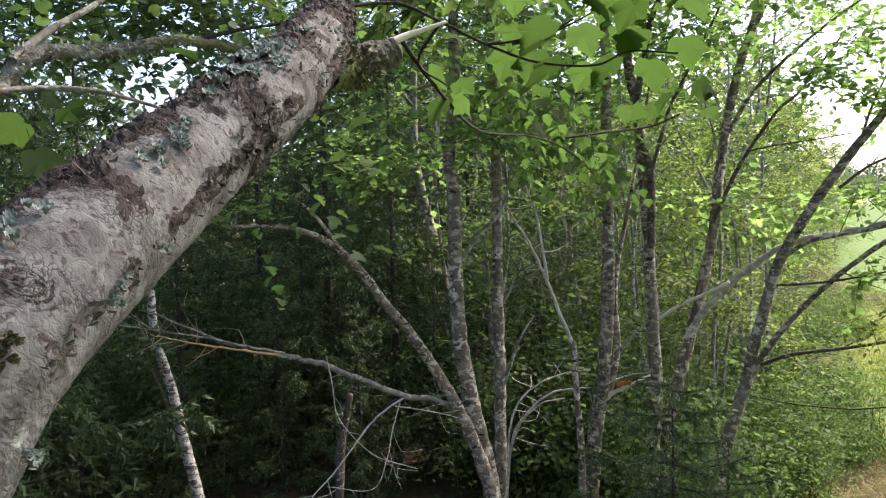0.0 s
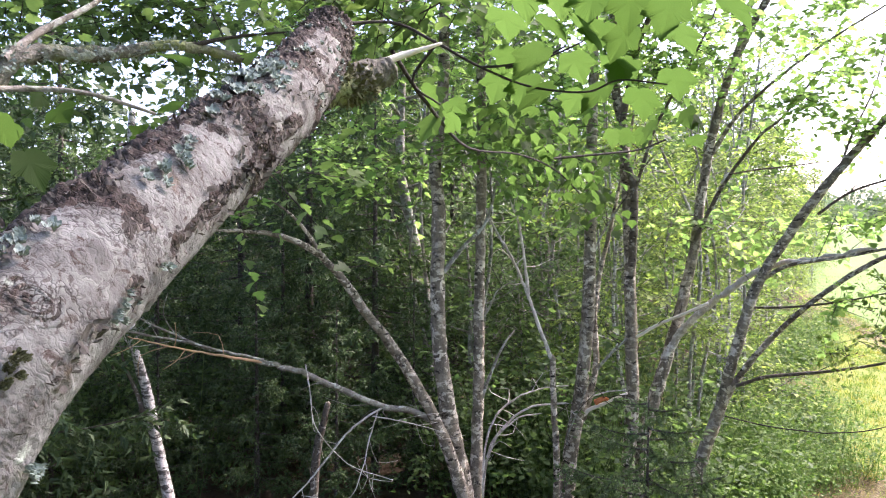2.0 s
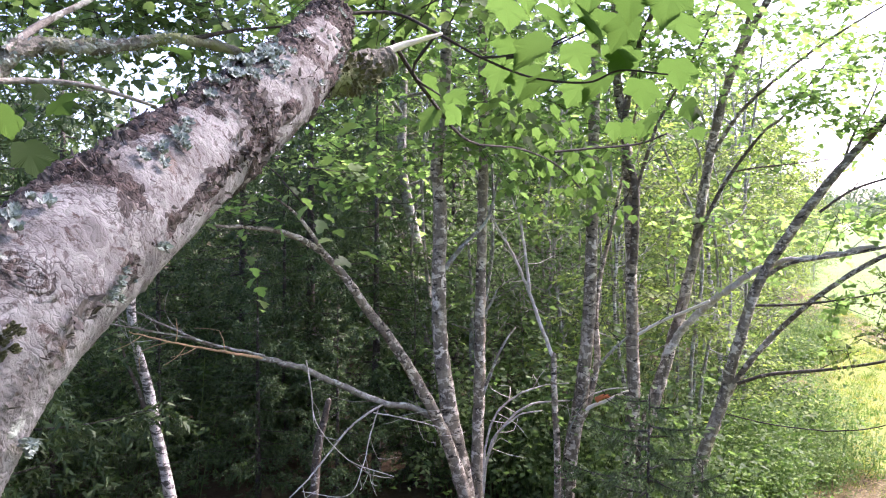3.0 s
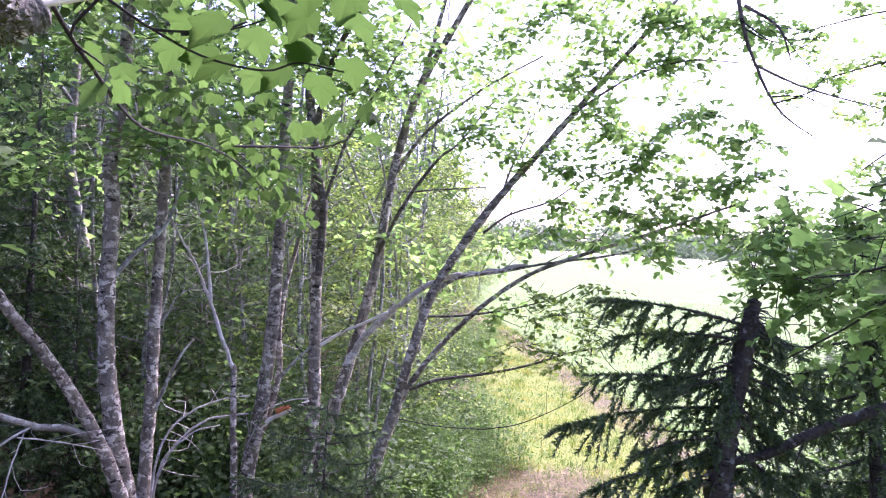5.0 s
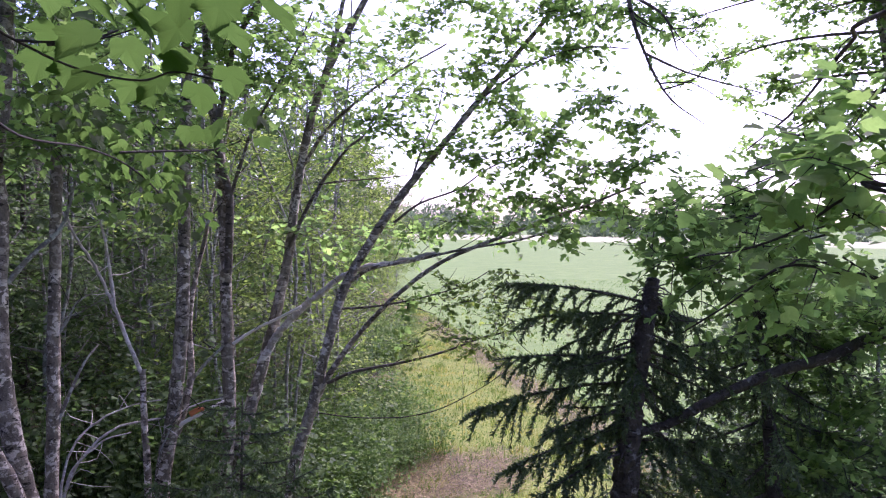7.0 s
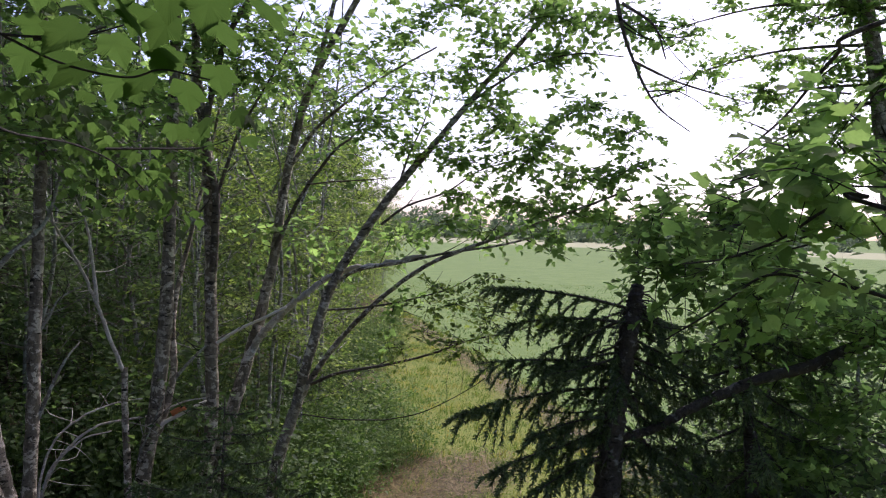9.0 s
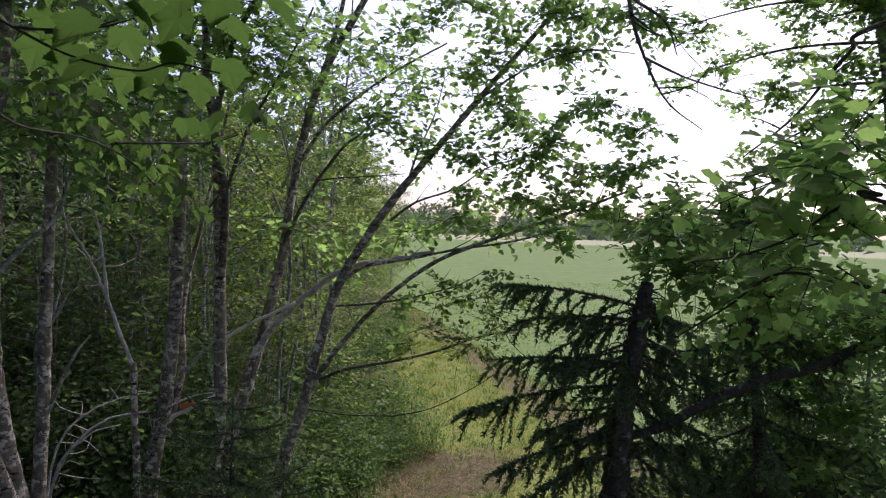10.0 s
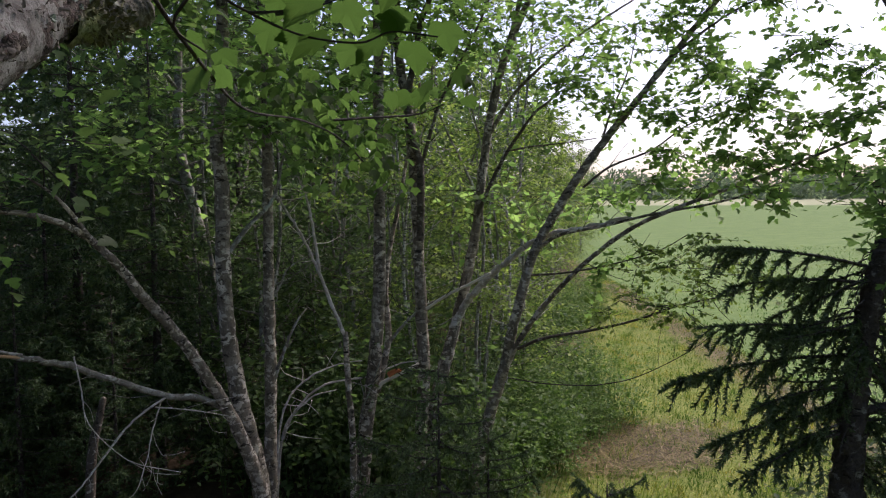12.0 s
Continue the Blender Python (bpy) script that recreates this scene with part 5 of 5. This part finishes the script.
for k in range(16):
    p = SPRUCE_STEM[3] + (np.array(SPRUCE_STEM[6]) - np.array(SPRUCE_STEM[3])) * (k + rng.random()) / 16
    a, ln = rng.normal(2.75, 0.5), rng.uniform(0.3, 0.72)
    bough_to(edge_spruce, p, p + ln * np.array([math.cos(a), math.sin(a), rng.uniform(-0.45, 0.0)]), 0.036, 420, rng.uniform(-0.2, 0.2), k % 2 == 0)
for k in range(8):
    p = np.array(SPRUCE_STEM[3]) + (np.array(SPRUCE_STEM[5]) - np.array(SPRUCE_STEM[3])) * (k + rng.random()) / 8
    bough_to(edge_spruce, p, p + np.array([0.5, -0.38, -0.3]) * rng.uniform(0.6, 1.35) + rng.normal(0, 0.06, 3), 0.036, 400, rng.uniform(-0.1, 0.25), k % 2 == 0)
for tip in ((4.15, 3.71, 4.17), (4.15, 3.56, 4.13), (4.17, 3.84, 4.06)):
    part("dead_twig", tube([(4.14, 3.72, 3.64), tuple(np.array(tip) * 0.5 + np.array((4.14, 3.72, 3.64)) * 0.5 + rng.normal(0, 0.02, 3)), tip], 0.008, 0.003, 5, 4), BARK_TWIG, edge_spruce)
stem_line = curve_through(SPRUCE_STEM, 10)
for k in range(26):
    f = rng.uniform(0.3, 0.97)
    p = stem_line[int(f * (len(stem_line) - 1))]
    a = rng.uniform(-0.7, 1.3)                      # away from the open field
    ln = rng.uniform(0.5, 1.0) * (1.25 - 0.6 * f)
    bough_to(edge_spruce, p, p + ln * np.array([math.cos(a), -math.sin(a) * 0.8 + 0.35, -0.35]), 0.036, 340, 0.3)
for k in range(46):                                  # dry broken twigs hanging round the trunk
    p = stem_line[int(rng.uniform(0.45, 0.98) * (len(stem_line) - 1))]
    a, ln = rng.uniform(0, 6.283), rng.uniform(0.15, 0.5)
    d = np.array([math.cos(a), math.sin(a), rng.uniform(-0.5, 0.15)])
    q = p + d * ln * 0.55
    part("dead_twig", tube([p, q, q + np.array([d[0] * 0.3, d[1] * 0.3, -0.7]) * ln * 0.6], 0.006, 0.002, 4, 3), BARK_SPRUCE, edge_spruce)
side_spruce = thing("spruce_tree", (5.31, 3.34, 0.08), "dark half-dead spruce tangled with maple leaves", "spruce")
SIDE_STEM = [(5.31, 3.33, -0.04), (5.28, 3.38, 0.79), (5.23, 3.45, 2.02), (5.20, 3.50, 2.72), (5.16, 3.56, 3.25), (5.14, 3.59, 3.52)]
part("trunk", tube(SIDE_STEM, 0.08, 0.02, 12, 8, 0.09), BARK_SPRUCE, side_spruce, smooth=True)
side_line = curve_through(SIDE_STEM, 10)
for k in range(30):
    f = 0.38 + 0.61 * (k + rng.random()) / 30
    p = side_line[int(f * (len(side_line) - 1))]
    a = k * 2.4 + rng.normal(0, 0.3)
    ln = rng.uniform(0.7, 1.15) * (1.95 - 1.4 * f)
    bough_to(side_spruce, p, p + ln * np.array([math.cos(a), math.sin(a), -0.22]), 0.046, 200, 0.2)
spruce("young_spruce", (1.75, 5.76, 0), 2.65, 1.15, 44, "small dark green young spruce among the maple stems", "spruce", 42, 0.036, 380, low=0.2, step=0.08, power=0.6)
spruce("young_spruce", (2.28, 6.00, 0), 2.0, 0.95, 26, "small dark green young spruce among the maple stems", "spruce", 43, 0.036, 380, low=0.2, step=0.08, power=0.6)
spruce("young_spruce", (2.76, 4.78, 0), 1.85, 1.15, 30, "low young spruce at the grass edge", "spruce", 44, 0.036, 420, low=0.3, step=0.08, power=0.42)

back = spruce("spruce_tree", (0, 0, 0), 8.5, 2.1, 74, "dark forest spruce with drooping boughs", "spruce", 45, 0.105, 46, mat=NEEDLE_FAR, low=0.06, step=0.15, power=0.7, group="forest spruces")
back2 = spruce("spruce_tree", (0, 0, 0), 6.5, 1.8, 60, "dark forest spruce with drooping boughs", "spruce", 46, 0.105, 46, mat=NEEDLE_FAR, low=0.05, step=0.15, power=0.7, group="forest spruces")
rng = np.random.default_rng(50)


def stand(x, y, turn=0.0, size=1.0):
    return pose(x, y, rise(x, y) - 0.03, 0, 0, turn) @ Matrix.Diagonal((size, size, size, 1))


def polar(az, far):
    return far * math.sin(radians(az)), far * math.cos(radians(az))


for az, far, kind, size in ((-9, 12.5, 0, 0.9), (-4, 11.5, 1, 0.85), (-14, 14, 0, 1.0), (-20, 12, 1, 0.8), (-33, 9.5, 0, 1.15), (-38, 11, 1, 1.2), (2, 15, 0, 0.9), (-26, 16, 0, 1.1), (-2, 18, 0, 1.1), (-45, 9, 0, 1.1), (-17, 19, 1, 1.2), (-30, 20, 0, 1.2), (-27, 10.5, 1, 0.5), (-20, 10.2, 1, 0.42), (-13, 10.6, 1, 0.55), (-7, 9.8, 1, 0.45), (-1, 10.8, 1, 0.5), (-23, 13.5, 0, 0.6), (-11, 12, 0, 0.6)):
    x, y = polar(az, far)
    src = (back, back2)[kind]
    if src.get("used"):
        copy_thing(src, stand(x, y, rng.uniform(0, 360), size))
    else:
        src.matrix_basis = stand(x, y, 40, 1.0)
        src["used"] = 1

# ---- wood behind: birches, maples, saplings ----
FOREST = "forest trees"
kinds = [
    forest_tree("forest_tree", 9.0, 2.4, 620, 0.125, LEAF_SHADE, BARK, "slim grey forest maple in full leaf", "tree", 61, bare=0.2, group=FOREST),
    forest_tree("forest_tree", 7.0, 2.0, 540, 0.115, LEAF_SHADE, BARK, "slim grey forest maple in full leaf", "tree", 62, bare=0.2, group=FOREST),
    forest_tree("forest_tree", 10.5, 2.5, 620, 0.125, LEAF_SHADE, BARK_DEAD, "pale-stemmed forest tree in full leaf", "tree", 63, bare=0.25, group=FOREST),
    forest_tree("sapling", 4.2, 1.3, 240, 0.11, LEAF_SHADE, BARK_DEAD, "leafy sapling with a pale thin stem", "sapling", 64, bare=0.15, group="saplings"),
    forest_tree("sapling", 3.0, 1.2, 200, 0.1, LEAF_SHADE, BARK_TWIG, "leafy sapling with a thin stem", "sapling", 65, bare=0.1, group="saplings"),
    forest_tree("birch_tree", 8.5, 2.0, 560, 0.105, LEAF_EDGE, BARK_BIRCH, "light green birch at the wood's edge", "birch", 66, bare=0.08, group="edge birches", girth=0.55),
    forest_tree("birch_tree", 7.0, 1.8, 520, 0.1, LEAF_EDGE, BARK_BIRCH, "light green birch at the wood's edge", "birch", 67, bare=0.05, group="edge birches", girth=0.55),
]
used = [False] * len(kinds)


def plant(k, x, y, size=1.0):
    m = stand(x, y, rng.uniform(0, 360), size)
    if used[k]:
        return copy_thing(kinds[k], m)
    used[k] = True
    kinds[k].matrix_basis = m
    return kinds[k]


rng = np.random.default_rng(70)
taken = []


def free_spot(x, y, gap):
    if all((x - a) ** 2 + (y - b) ** 2 > gap * gap for a, b in taken):
        taken.append((x, y))
        return True
    return False


# the wood fills the side left of the strip, getting lighter towards its edge
for far_lo, far_hi, count, gap in ((10.8, 15, 26, 1.6), (15, 24, 33, 2.1)):
    made = tries = 0
    while made < count and tries < 3000:
        tries += 1
        far, az = rng.uniform(far_lo, far_hi), rng.uniform(-48, 32)
        x, y = polar(az, far)
        across = 0.862 * x - 0.507 * y
        if across > -1.6 or (far < 15 and -31 < az < -2) or not free_spot(x, y, gap):
            continue
        made += 1
        if across > -4.0:
            plant(5 + int(rng.random() < 0.5), x, y, rng.uniform(0.75, 1.0))
        elif az < -9 and far > 15:
            plant(int(rng.choice([1, 3])), x, y, rng.uniform(0.7, 0.95))
        elif az < -9:
            plant(int(rng.choice([3, 4, 4])), x, y, rng.uniform(0.75, 1.05))
        elif far < 15:
            plant(int(rng.choice([1, 3, 3, 4, 2])), x, y, rng.uniform(0.8, 1.1))
        else:
            plant(int(rng.choice([0, 0, 1, 2, 2, 3])), x, y, rng.uniform(0.85, 1.15))
# bare young poles in the shade of the crowns
rng = np.random.default_rng(77)
poles = []
for seed in (1, 2, 3):
    pole = thing("young_tree", (0, 0, 0), "thin pale bare young stem in the wood", "tree", "young poles")
    h = 5.0 + seed
    b = rng.normal(0, 0.25, (4, 2))
    pts = [(0, 0, -0.2)] + [(b[k][0] * (k + 1) / 3, b[k][1] * (k + 1) / 3, h * (k + 1) / 4) for k in range(4)]
    part("stem", tube(pts, 0.032, 0.01, 6, 5), BARK_DEAD, pole, smooth=True)
    line = curve_through(pts, 8)
    for k in range(7):
        p = line[rng.integers(6, len(line) - 3)]
        a, ln = rng.uniform(0, 6.283), rng.uniform(0.4, 1.0)
        d = np.array([math.cos(a), math.sin(a), rng.uniform(0.1, 0.9)])
        part("twig", tube([p, p + d * ln * 0.5, p + d * ln + np.array([0, 0, 0.1])], 0.009, 0.003, 4, 2), BARK_DEAD, pole)
    poles.append(pole)
for k in range(36):
    far, az = rng.uniform(10.4, 16), rng.uniform(-3, 27)
    x, y = polar(az, far)
    if 0.862 * x - 0.507 * y > -1.4:
        continue
    m = stand(x, y, rng.uniform(0, 360), rng.uniform(0.7, 1.15))
    if k < 3:
        poles[k].matrix_basis = m
    else:
        copy_thing(poles[k % 3], m)
rng = np.random.default_rng(78)
# the edge runs away along the field
for k in range(16):
    s = 16 + k * 3.0 + rng.normal(0, 0.5)
    o = -2.2 - rng.uniform(0, 2.0)
    x, y = 0.507 * s + 0.862 * o, 0.862 * s - 0.507 * o
    if free_spot(x, y, 1.2):
        plant(5 + k % 2, x, y, rng.uniform(0.75, 1.15))
# trees round behind the view, unseen, added to cut skylight on the near limb
for az, far in ((-70, 7), (-95, 5), (-130, 6), (-160, 5), (170, 7), (140, 9), (-80, 12), (-110, 11), (-150, 11), (160, 3.6), (-145, 3.4), (-178, 5.2)):
    x, y = polar(az, far)
    plant(int(rng.integers(0, 3)), x, y, 1.0)

# leafy young maples under the tree by the field
for x, y, k, size in ((6.38, 4.77, 4, 0.95), (7.15, 4.72, 3, 0.8), (6.57, 3.76, 4, 1.1), (6.21, 3.17, 4, 1.1), (6.72, 3.02, 3, 0.85), (5.94, 2.30, 4, 1.1), (8.26, 4.41, 3, 0.85), (8.32, 5.12, 3, 0.85), (5.03, 2.39, 4, 0.9),
                      (4.75, 4.18, 4, 0.85), (5.55, 4.6, 4, 1.0), (5.25, 3.95, 4, 0.9), (6.05, 4.15, 4, 1.05), (5.5, 3.4, 4, 0.95)):
    plant(k, x, y, size)

# white birch stem and dead snag in the shade
tree = known_tree("birch_tree", (-2.95, 8.75, 0.05), "leaning white birch stem with black marks", "birch", 71)
add_limb(tree, "stem", [(-2.95, 8.75, 0.05), (-3.08, 8.70, 0.81), (-3.19, 8.66, 1.41), (-3.27, 8.63, 1.96), (-3.37, 8.60, 2.38), (-3.43, 8.57, 2.85), (-3.44, 8.57, 3.65), (-3.39, 8.59, 5.21)], 0.072, 0.04, BARK_BIRCH)
add_limb(tree, "branch", [(-3.28, 8.63, 1.59), (-3.38, 8.59, 1.98), (-3.50, 8.54, 2.33), (-3.60, 8.50, 2.87)], 0.03, 0.012, BARK_DARK)
clusters = [
    ((-3.42, 8.58, 4.36), (1.3, 1.0, 0.8), 60),
]
leafy(tree, crown(clusters, 0.09, DIAMOND, 9, (0.35, 0.75), 0.25, 0.35), LEAF_SHADE)
tree = known_tree("dead_snag", (-1.32, 8.12, -0.00), "broken grey snag standing in shade", "snag", 72)
add_limb(tree, "stem", [(-1.33, 8.12, -0.10), (-1.23, 8.14, 1.32), (-1.16, 8.15, 1.70), (-1.10, 8.15, 1.96)], 0.055, 0.03, BARK_DARK)

# ---- undergrowth ----
bush_kinds = []
for seed, mat, lab in ((81, LEAF_SHADE, "dense green undergrowth bush in shade"), (82, LEAF_SHADE, "leafy hazel-like undergrowth bush"), (83, WEED, "tall green weeds at the wood's edge")):
    rng = np.random.default_rng(seed)
    b = thing("bush" if mat is LEAF_SHADE else "weed_clump", (0, 0, 0), lab, "bush" if mat is LEAF_SHADE else "weeds", "undergrowth")
    tall = 1.3 if mat is LEAF_SHADE else 1.0
    stems, orig, dirs = [], [], []
    for k in range(34):
        a, lean = rng.uniform(0, 6.28), rng.uniform(0.05, 0.55)
        h = tall * rng.uniform(0.6, 1.15)
        foot = np.array([rng.normal(0, 0.28), rng.normal(0, 0.28), -0.05])
        d = np.array([math.cos(a) * lean, math.sin(a) * lean, 1.0])
        stems.append(tube([foot, foot + d * h * 0.5, foot + d * h + np.array([0, 0, -0.1 * lean])], 0.005, 0.002, 4, 2))
        for f in np.linspace(0.2, 1.0, 6):
            orig.append(foot + d * h * f)
            q = rng.uniform(0, 6.28)
            dirs.append((math.cos(q), math.sin(q), 0.25))
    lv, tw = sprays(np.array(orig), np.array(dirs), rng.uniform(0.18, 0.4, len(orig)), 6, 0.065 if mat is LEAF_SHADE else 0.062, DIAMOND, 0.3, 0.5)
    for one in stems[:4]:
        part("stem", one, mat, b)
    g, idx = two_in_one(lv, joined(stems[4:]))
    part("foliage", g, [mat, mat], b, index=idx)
    bush_kinds.append(b)
bush_used = [False] * 3


def bush(k, x, y, size):
    m = stand(x, y, rng.uniform(0, 360), size)
    if bush_used[k]:
        return copy_thing(bush_kinds[k], m)
    bush_used[k] = True
    bush_kinds[k].matrix_basis = m
    return bush_kinds[k]


rng = np.random.default_rng(90)
for k in range(36):
    far, az = rng.uniform(8.6, 16), rng.uniform(-46, 26)
    x, y = polar(az, far)
    if 0.862 * x - 0.507 * y < -1.2 and (az > 4 or far > 12.5):
        bush(int(rng.integers(0, 2)), x, y, rng.uniform(0.7, 1.5))
for k in range(44):
    s = rng.uniform(9.2, 34) if k > 26 else rng.uniform(9.0, 14.5)
    o = -1.75 + rng.normal(0, 0.5) + (0.9 if 12.8 < s < 14.6 else 0.0)
    x, y = 0.507 * s + 0.862 * o, 0.862 * s - 0.507 * o
    bush(2, x, y, rng.uniform(0.7, 1.25))
for k in range(46):
    s = rng.uniform(10.5, 16.0) if k < 30 else rng.uniform(16, 30)
    bulge = max(0.0, 1 - ((s - 13.6) / 2.4) ** 2)
    o = rng.uniform(-2.6, -1.0 + 1.1 * bulge)
    x, y = 0.507 * s + 0.862 * o, 0.862 * s - 0.507 * o
    bush(2, x, y, rng.uniform(0.75, 1.3))
for az, far, size in ((-27, 11.0, 1.3), (-22, 11.6, 1.4), (-17, 12.2, 1.2)):
    bush(int(rng.integers(0, 2)), *polar(az, far), size)
for k in range(5):
    x, y = polar(rng.uniform(2, 14), rng.uniform(9.2, 11.5))
    bush(int(rng.integers(0, 2)), x, y, rng.uniform(0.9, 1.5))
# ---- grass, straw, crop ----
rng = np.random.default_rng(100)
grass_at = strip_spots(37000, (8.5, 42), (lambda s: -0.8 + 0 * s, lambda s: 7.3 - 0.205 * s))
grass_at += np.column_stack([rng.normal(0, 0.05, (len(grass_at), 2)), np.zeros(len(grass_at))])
blades("mown_grass", grass_at, 0.06, 0.009, GRASS, "short yellow-green mown grass", "grass", 1.1)
tuft_at = np.repeat(strip_spots(420, (9.0, 26), (lambda s: -1.0 + 0 * s, lambda s: 7.6 - 0.205 * s)), 26, 0)
tuft_at += np.column_stack([rng.normal(0, 0.11, (len(tuft_at), 2)), np.zeros(len(tuft_at))])
blades("grass_tufts", tuft_at, 0.15, 0.006, GRASS, "uncut tufts of yellow-green grass", "grass", 0.7)
crop_at = strip_spots(25000, (8.0, 60), (lambda s: np.maximum(7.0 - 0.2 * s, -1.5), lambda s: 22 + 0.2 * s))
blades("field_crop", crop_at, 0.1, 0.02, CROP, "pale green field crop", "crop", 1.0)
a, r = rng.uniform(0, 6.283, 5600), np.sqrt(rng.random(5600))
px, py = 6.25 + 1.35 * r * np.cos(a) * (1 + 0.3 * np.sin(3 * a + 1)) + rng.normal(0, 0.35, 5600), 10.1 + 1.1 * r * np.sin(a) * (1 + 0.3 * np.cos(2 * a)) + rng.normal(0, 0.3, 5600)
blades("cut_straw", np.array([(x, y, rise(x, y) + rng.random() * 0.05) for x, y in zip(px, py)]), 0.24, 0.009, STRAW, "raked brown straw lying on the grass", "straw", flat=True)
s = rng.uniform(12, 34, 11000)
o = 6.5 - 0.2 * s + rng.normal(0, 0.3, 11000)
px, py = 0.507 * s + 0.862 * o, 0.862 * s - 0.507 * o
blades("cut_straw", np.array([(x, y, rise(x, y) + rng.random() * 0.04) for x, y in zip(px, py)]), 0.2, 0.007, STRAW, "swath of dry cut grass", "straw", flat=True)

# ---- distance ----
rng = np.random.default_rng(110)


def far_woods(name, az_lo, az_hi, far, count, height, label):
    c = []
    for k in range(count):
        az = rng.uniform(az_lo, az_hi)
        d = far + rng.uniform(-8, 25)
        x, y = polar(az, d)
        h = height * rng.uniform(0.6, 1.15)
        n = 150
        p, q = in_blob((x, y, rise(x, y) + h * 0.5), (h * 0.28, h * 0.28, h * 0.52), n, 0.6)
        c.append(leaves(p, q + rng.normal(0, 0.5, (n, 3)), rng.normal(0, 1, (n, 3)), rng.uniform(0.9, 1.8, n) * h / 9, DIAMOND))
    return tagged(new(name, mesh_of(name, *joined(c), FAR_LEAF_HAZED)), label, "woods", kind="stuff")


def deep_woods(name, az_lo, az_hi, count, mat, label, slim):
    """Closed wood behind the first trees, whole crowns down to the ground."""
    c = []
    made = 0
    while made < count:
        x, y = polar(rng.uniform(az_lo, az_hi), rng.uniform(21, 58))
        if 0.862 * x - 0.507 * y > -3.6:
            continue
        made += 1
        h = rng.uniform(8.0, 11.5)
        n = 450
        f = rng.random(n)
        wide = slim * (1.05 - f) ** 0.7 if slim < 2 else slim * np.sqrt(np.maximum(0.05, 1 - (1.7 * f - 0.7) ** 2))
        a, r = rng.uniform(0, 6.283, n), np.sqrt(rng.random(n)) * wide
        p = np.stack([x + r * np.cos(a), y + r * np.sin(a), rise(x, y) + 0.3 + f * h], 1)
        c.append(leaves(p, np.stack([np.cos(a), np.sin(a), rng.normal(-0.2, 0.4, n)], 1), rng.normal(0, 1, (n, 3)), rng.uniform(0.24, 0.44, n), DIAMOND))
    return tagged(new(name, mesh_of(name, *joined(c), mat)), label, "woods", kind="stuff")


deep_woods("deep_spruce_woods", -58, 2, 90, NEEDLE_FAR, "dark spruce wood standing behind the maples", 1.9)
deep_woods("deep_leaf_woods", -8, 28, 90, LEAF_SHADE, "green leafy wood standing behind the maples", 2.3)
far_woods("far_woods", 26, 80, 235, 190, 6.0, "line of trees beyond the field, coloured pale as if hazed")
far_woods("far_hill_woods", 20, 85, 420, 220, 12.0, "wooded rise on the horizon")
